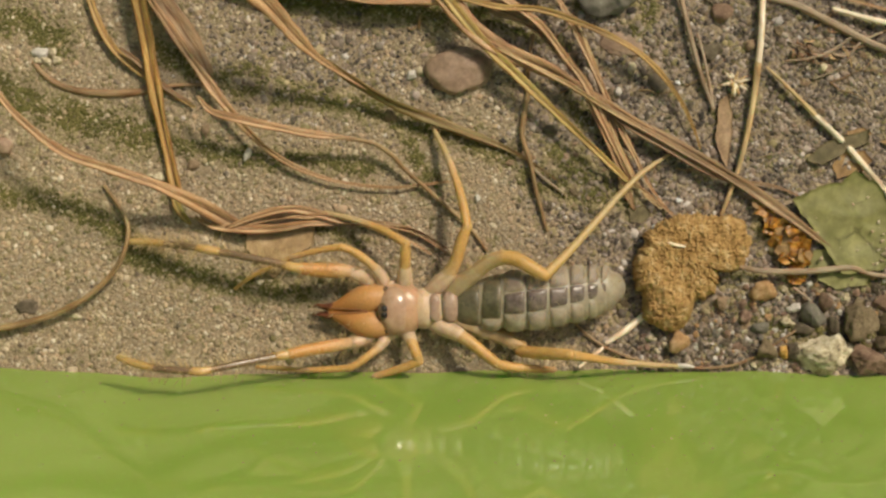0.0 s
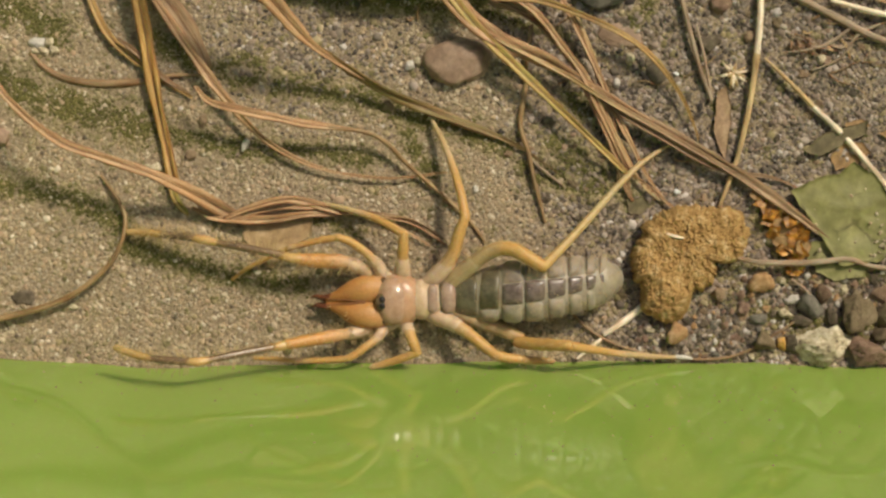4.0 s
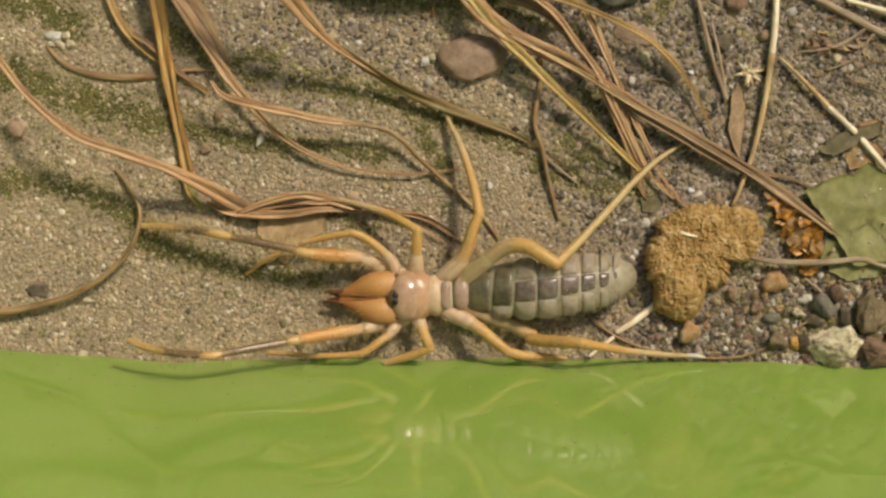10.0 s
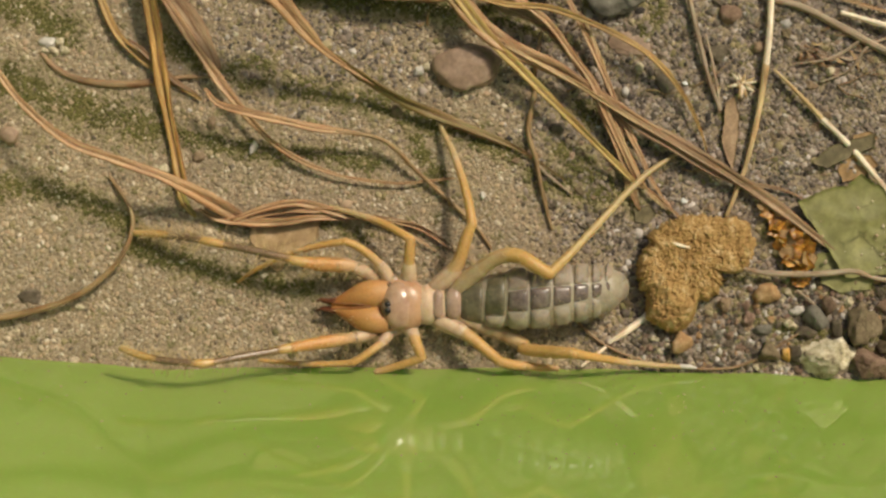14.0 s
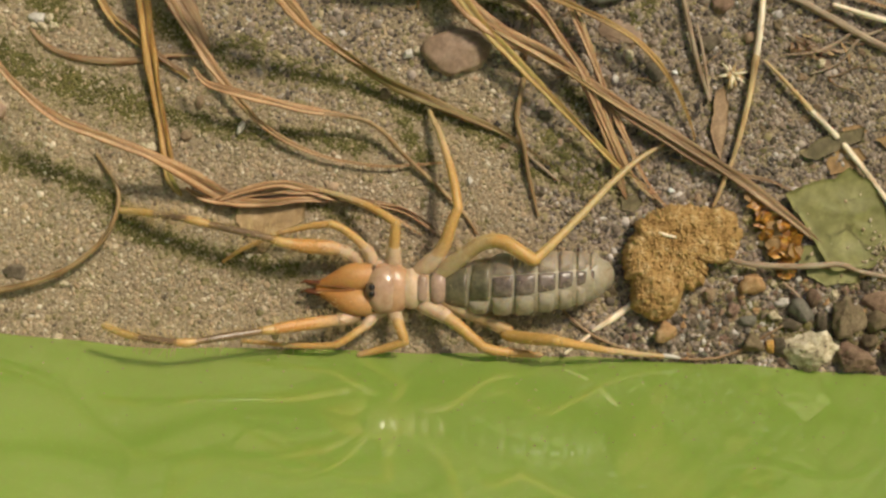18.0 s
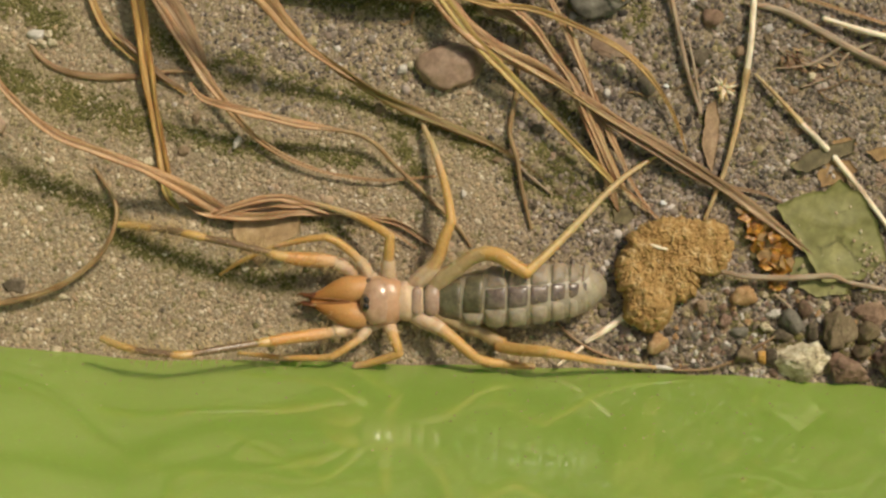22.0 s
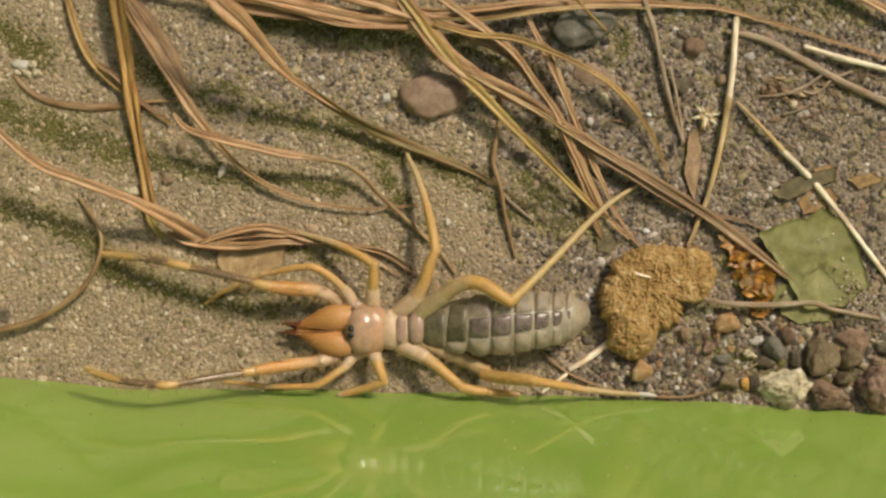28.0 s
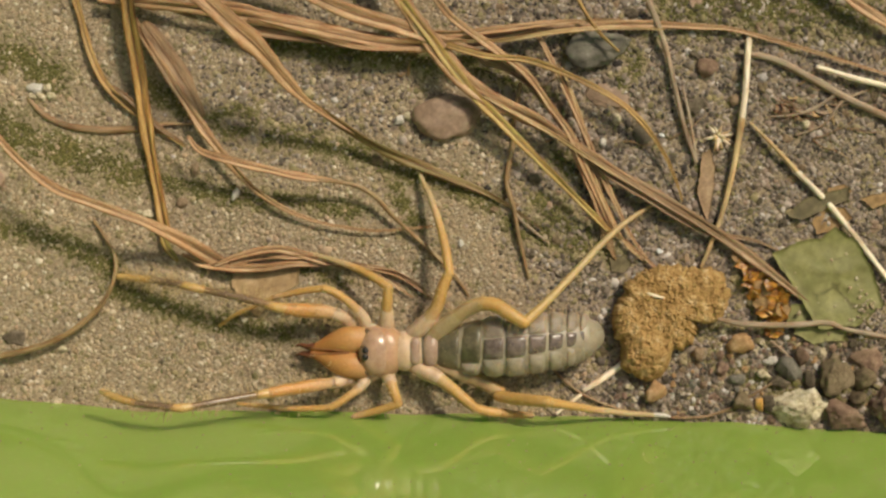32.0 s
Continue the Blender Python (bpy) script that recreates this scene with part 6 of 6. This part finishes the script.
def scatter_sand():
    rng = np.random.default_rng(4)
    n = 105000
    u, v = rng.uniform(-110, 1690, n), rng.uniform(-190, 672, n)
    foot = np.array([sheet_foot(x) for x in u])
    ok = v < foot - 1
    u, v = u[ok], v[ok]
    coarse = np.clip((u - 880 + 0.3 * (300 - v)) / 160, 0, 1) * np.clip((700 - v) / 60, 0, 1)
    coarse = np.maximum(coarse, 0.95 * np.exp(-((u - 540) / 170) ** 2 - ((v - 85) / 120) ** 2))
    pick = rng.uniform(size=len(u)) < coarse
    r = np.where(pick, rng.gamma(1.8, 1.3, len(u)) + 1.0, rng.gamma(1.7, 0.95, len(u)) + 0.9)
    r = np.clip(r, 1.1, 10.0)
    r = np.where(~pick & (rng.uniform(size=len(u)) < 0.035), rng.uniform(3.6, 5.6, len(u)), r)
    corner = (u > 1180) & (v > 470) & (rng.uniform(size=len(u)) < 0.16)
    r = np.where(corner, rng.uniform(3.0, 7.5, len(u)), r)
    # Greener, darker grains along the lines: moss film plus cast shadows painted in.
    algae_shade = np.zeros(len(u))
    for line, wide in ALGAE_SHADE_LINES:
        algae_shade = np.maximum(algae_shade, 1.0 - near_line(u, v, line) / wide)
    rag = np.array([noise.noise((a / 26.0, b / 18.0, 5.0)) + 0.6 * noise.noise((a / 9.0, b / 7.0, 2.0)) for a, b in zip(u, v)])
    algae_shade = algae_shade + 0.42 * rag * (algae_shade > -0.4)
    green = rng.uniform(size=len(u)) < np.clip(algae_shade * 2.4, 0, 0.94)
    moss = green & (algae_shade > 0.58 + 0.15 * rng.uniform(size=len(u)))
    green &= ~moss
    tagged(grain_mesh("sand", u[~pick & ~green], v[~pick & ~green], r[~pick & ~green], SAND, rng), "loose beige-brown coarse sand grains", "sand", kind="stuff")
    tagged(grain_mesh("algae_shade_sand", u[green], v[green], r[green], ALGAE_SHADE, rng), "sand grains with a green film and painted shade", "sand", kind="stuff")
    again = rng.integers(0, moss.sum(), int(moss.sum() * 2.4))
    mu, mv = np.concatenate([u[moss], u[moss][again] + rng.normal(0, 3.5, len(again))]), np.concatenate([v[moss], v[moss][again] + rng.normal(0, 3.5, len(again))])
    low = mv < 646
    # Also holds the darkest painted shade, not only moss.
    tagged(grain_mesh("moss", mu[low], mv[low], rng.uniform(1.4, 3.4, low.sum()), MOSS_SHADE, rng, 0.3), "dark green moss and painted shade on damp sand", "moss", kind="stuff")
    tagged(grain_mesh("gritty_soil", u[pick & ~green], v[pick & ~green], r[pick & ~green], SOIL, rng), "dark gritty soil with coarse grains", "soil", kind="stuff")


def leaf_debris():
    rng = np.random.default_rng(9)
    u = np.concatenate([rng.uniform(1440, 1590, 16), rng.normal(1572, 22, 70)])
    v = np.concatenate([rng.uniform(345, 480, 16), rng.normal(432, 38, 70)])
    keep = (v > 360 - (u - 1440) * 0.3) & (u < 1500 + (v - 300) * 0.62) & (v < 474)
    ob = grain_mesh("leaf_debris", u[keep], v[keep], rng.uniform(1.2, 4.2, keep.sum()), SAND, rng)
    ob.location.z = 17 * U
    tagged(ob, "grit specks lying on the olive leaf", "grit", kind="stuff")


# Lines of mossy patches and of painted shadows from grass, feeler and clod.
ALGAE_SHADE_LINES = [([(-60, 160), (20, 170), (110, 205), (200, 225), (280, 245)], 60), ([(-60, 20), (40, 40), (110, 70)], 50), ([(300, 250), (420, 280), (560, 285), (660, 300)], 30),
               ([(280, 90), (360, 130)], 34), ([(430 + 36 * math.cos(k * math.pi / 6), 142 + 22 * math.sin(k * math.pi / 6)) for k in range(13)], 16), ([(-60, 350), (60, 352), (160, 378), (225, 415)], 38),
               ([(230, 450), (330, 485), (420, 505), (540, 520)], 34), ([(500, 168), (640, 188), (760, 225), (900, 275)], 36), ([(430, -10), (640, 18), (790, 25)], 34),
               ([(940, 320), (1060, 350)], 36), ([(1010, 190), (1060, 220)], 30), ([(1230, -90), (1300, -92), (1420, -88), (1540, -88)], 80), ([(1240, -140), (1380, -140), (1560, -140)], 90), ([(1350, 395), (1382, 450), (1400, 500)], 26), ([(1268, 205), (1272, 240)], 14), ([(1450, 505), (1570, 500)], 18), ([(1300, 545), (1400, 590), (1600, 605)], 24), ([(1280, 500), (1330, 490)], 16), ([(1120, 60), (1150, 20), (1130, -10)], 26), ([(1085, 345), (1130, 372)], 24), ([(985, 275), (1050, 320), (1095, 330)], 40), ([(1030, 10), (1035, -30)], 22), ([(840, 20), (930, 60)], 22), ([(960, 60), (1010, 100)], 18), ([(720, 250), (770, 330)], 26), ([(560, 400), (640, 430)], 20)]
scatter_sand()
leaf_debris()
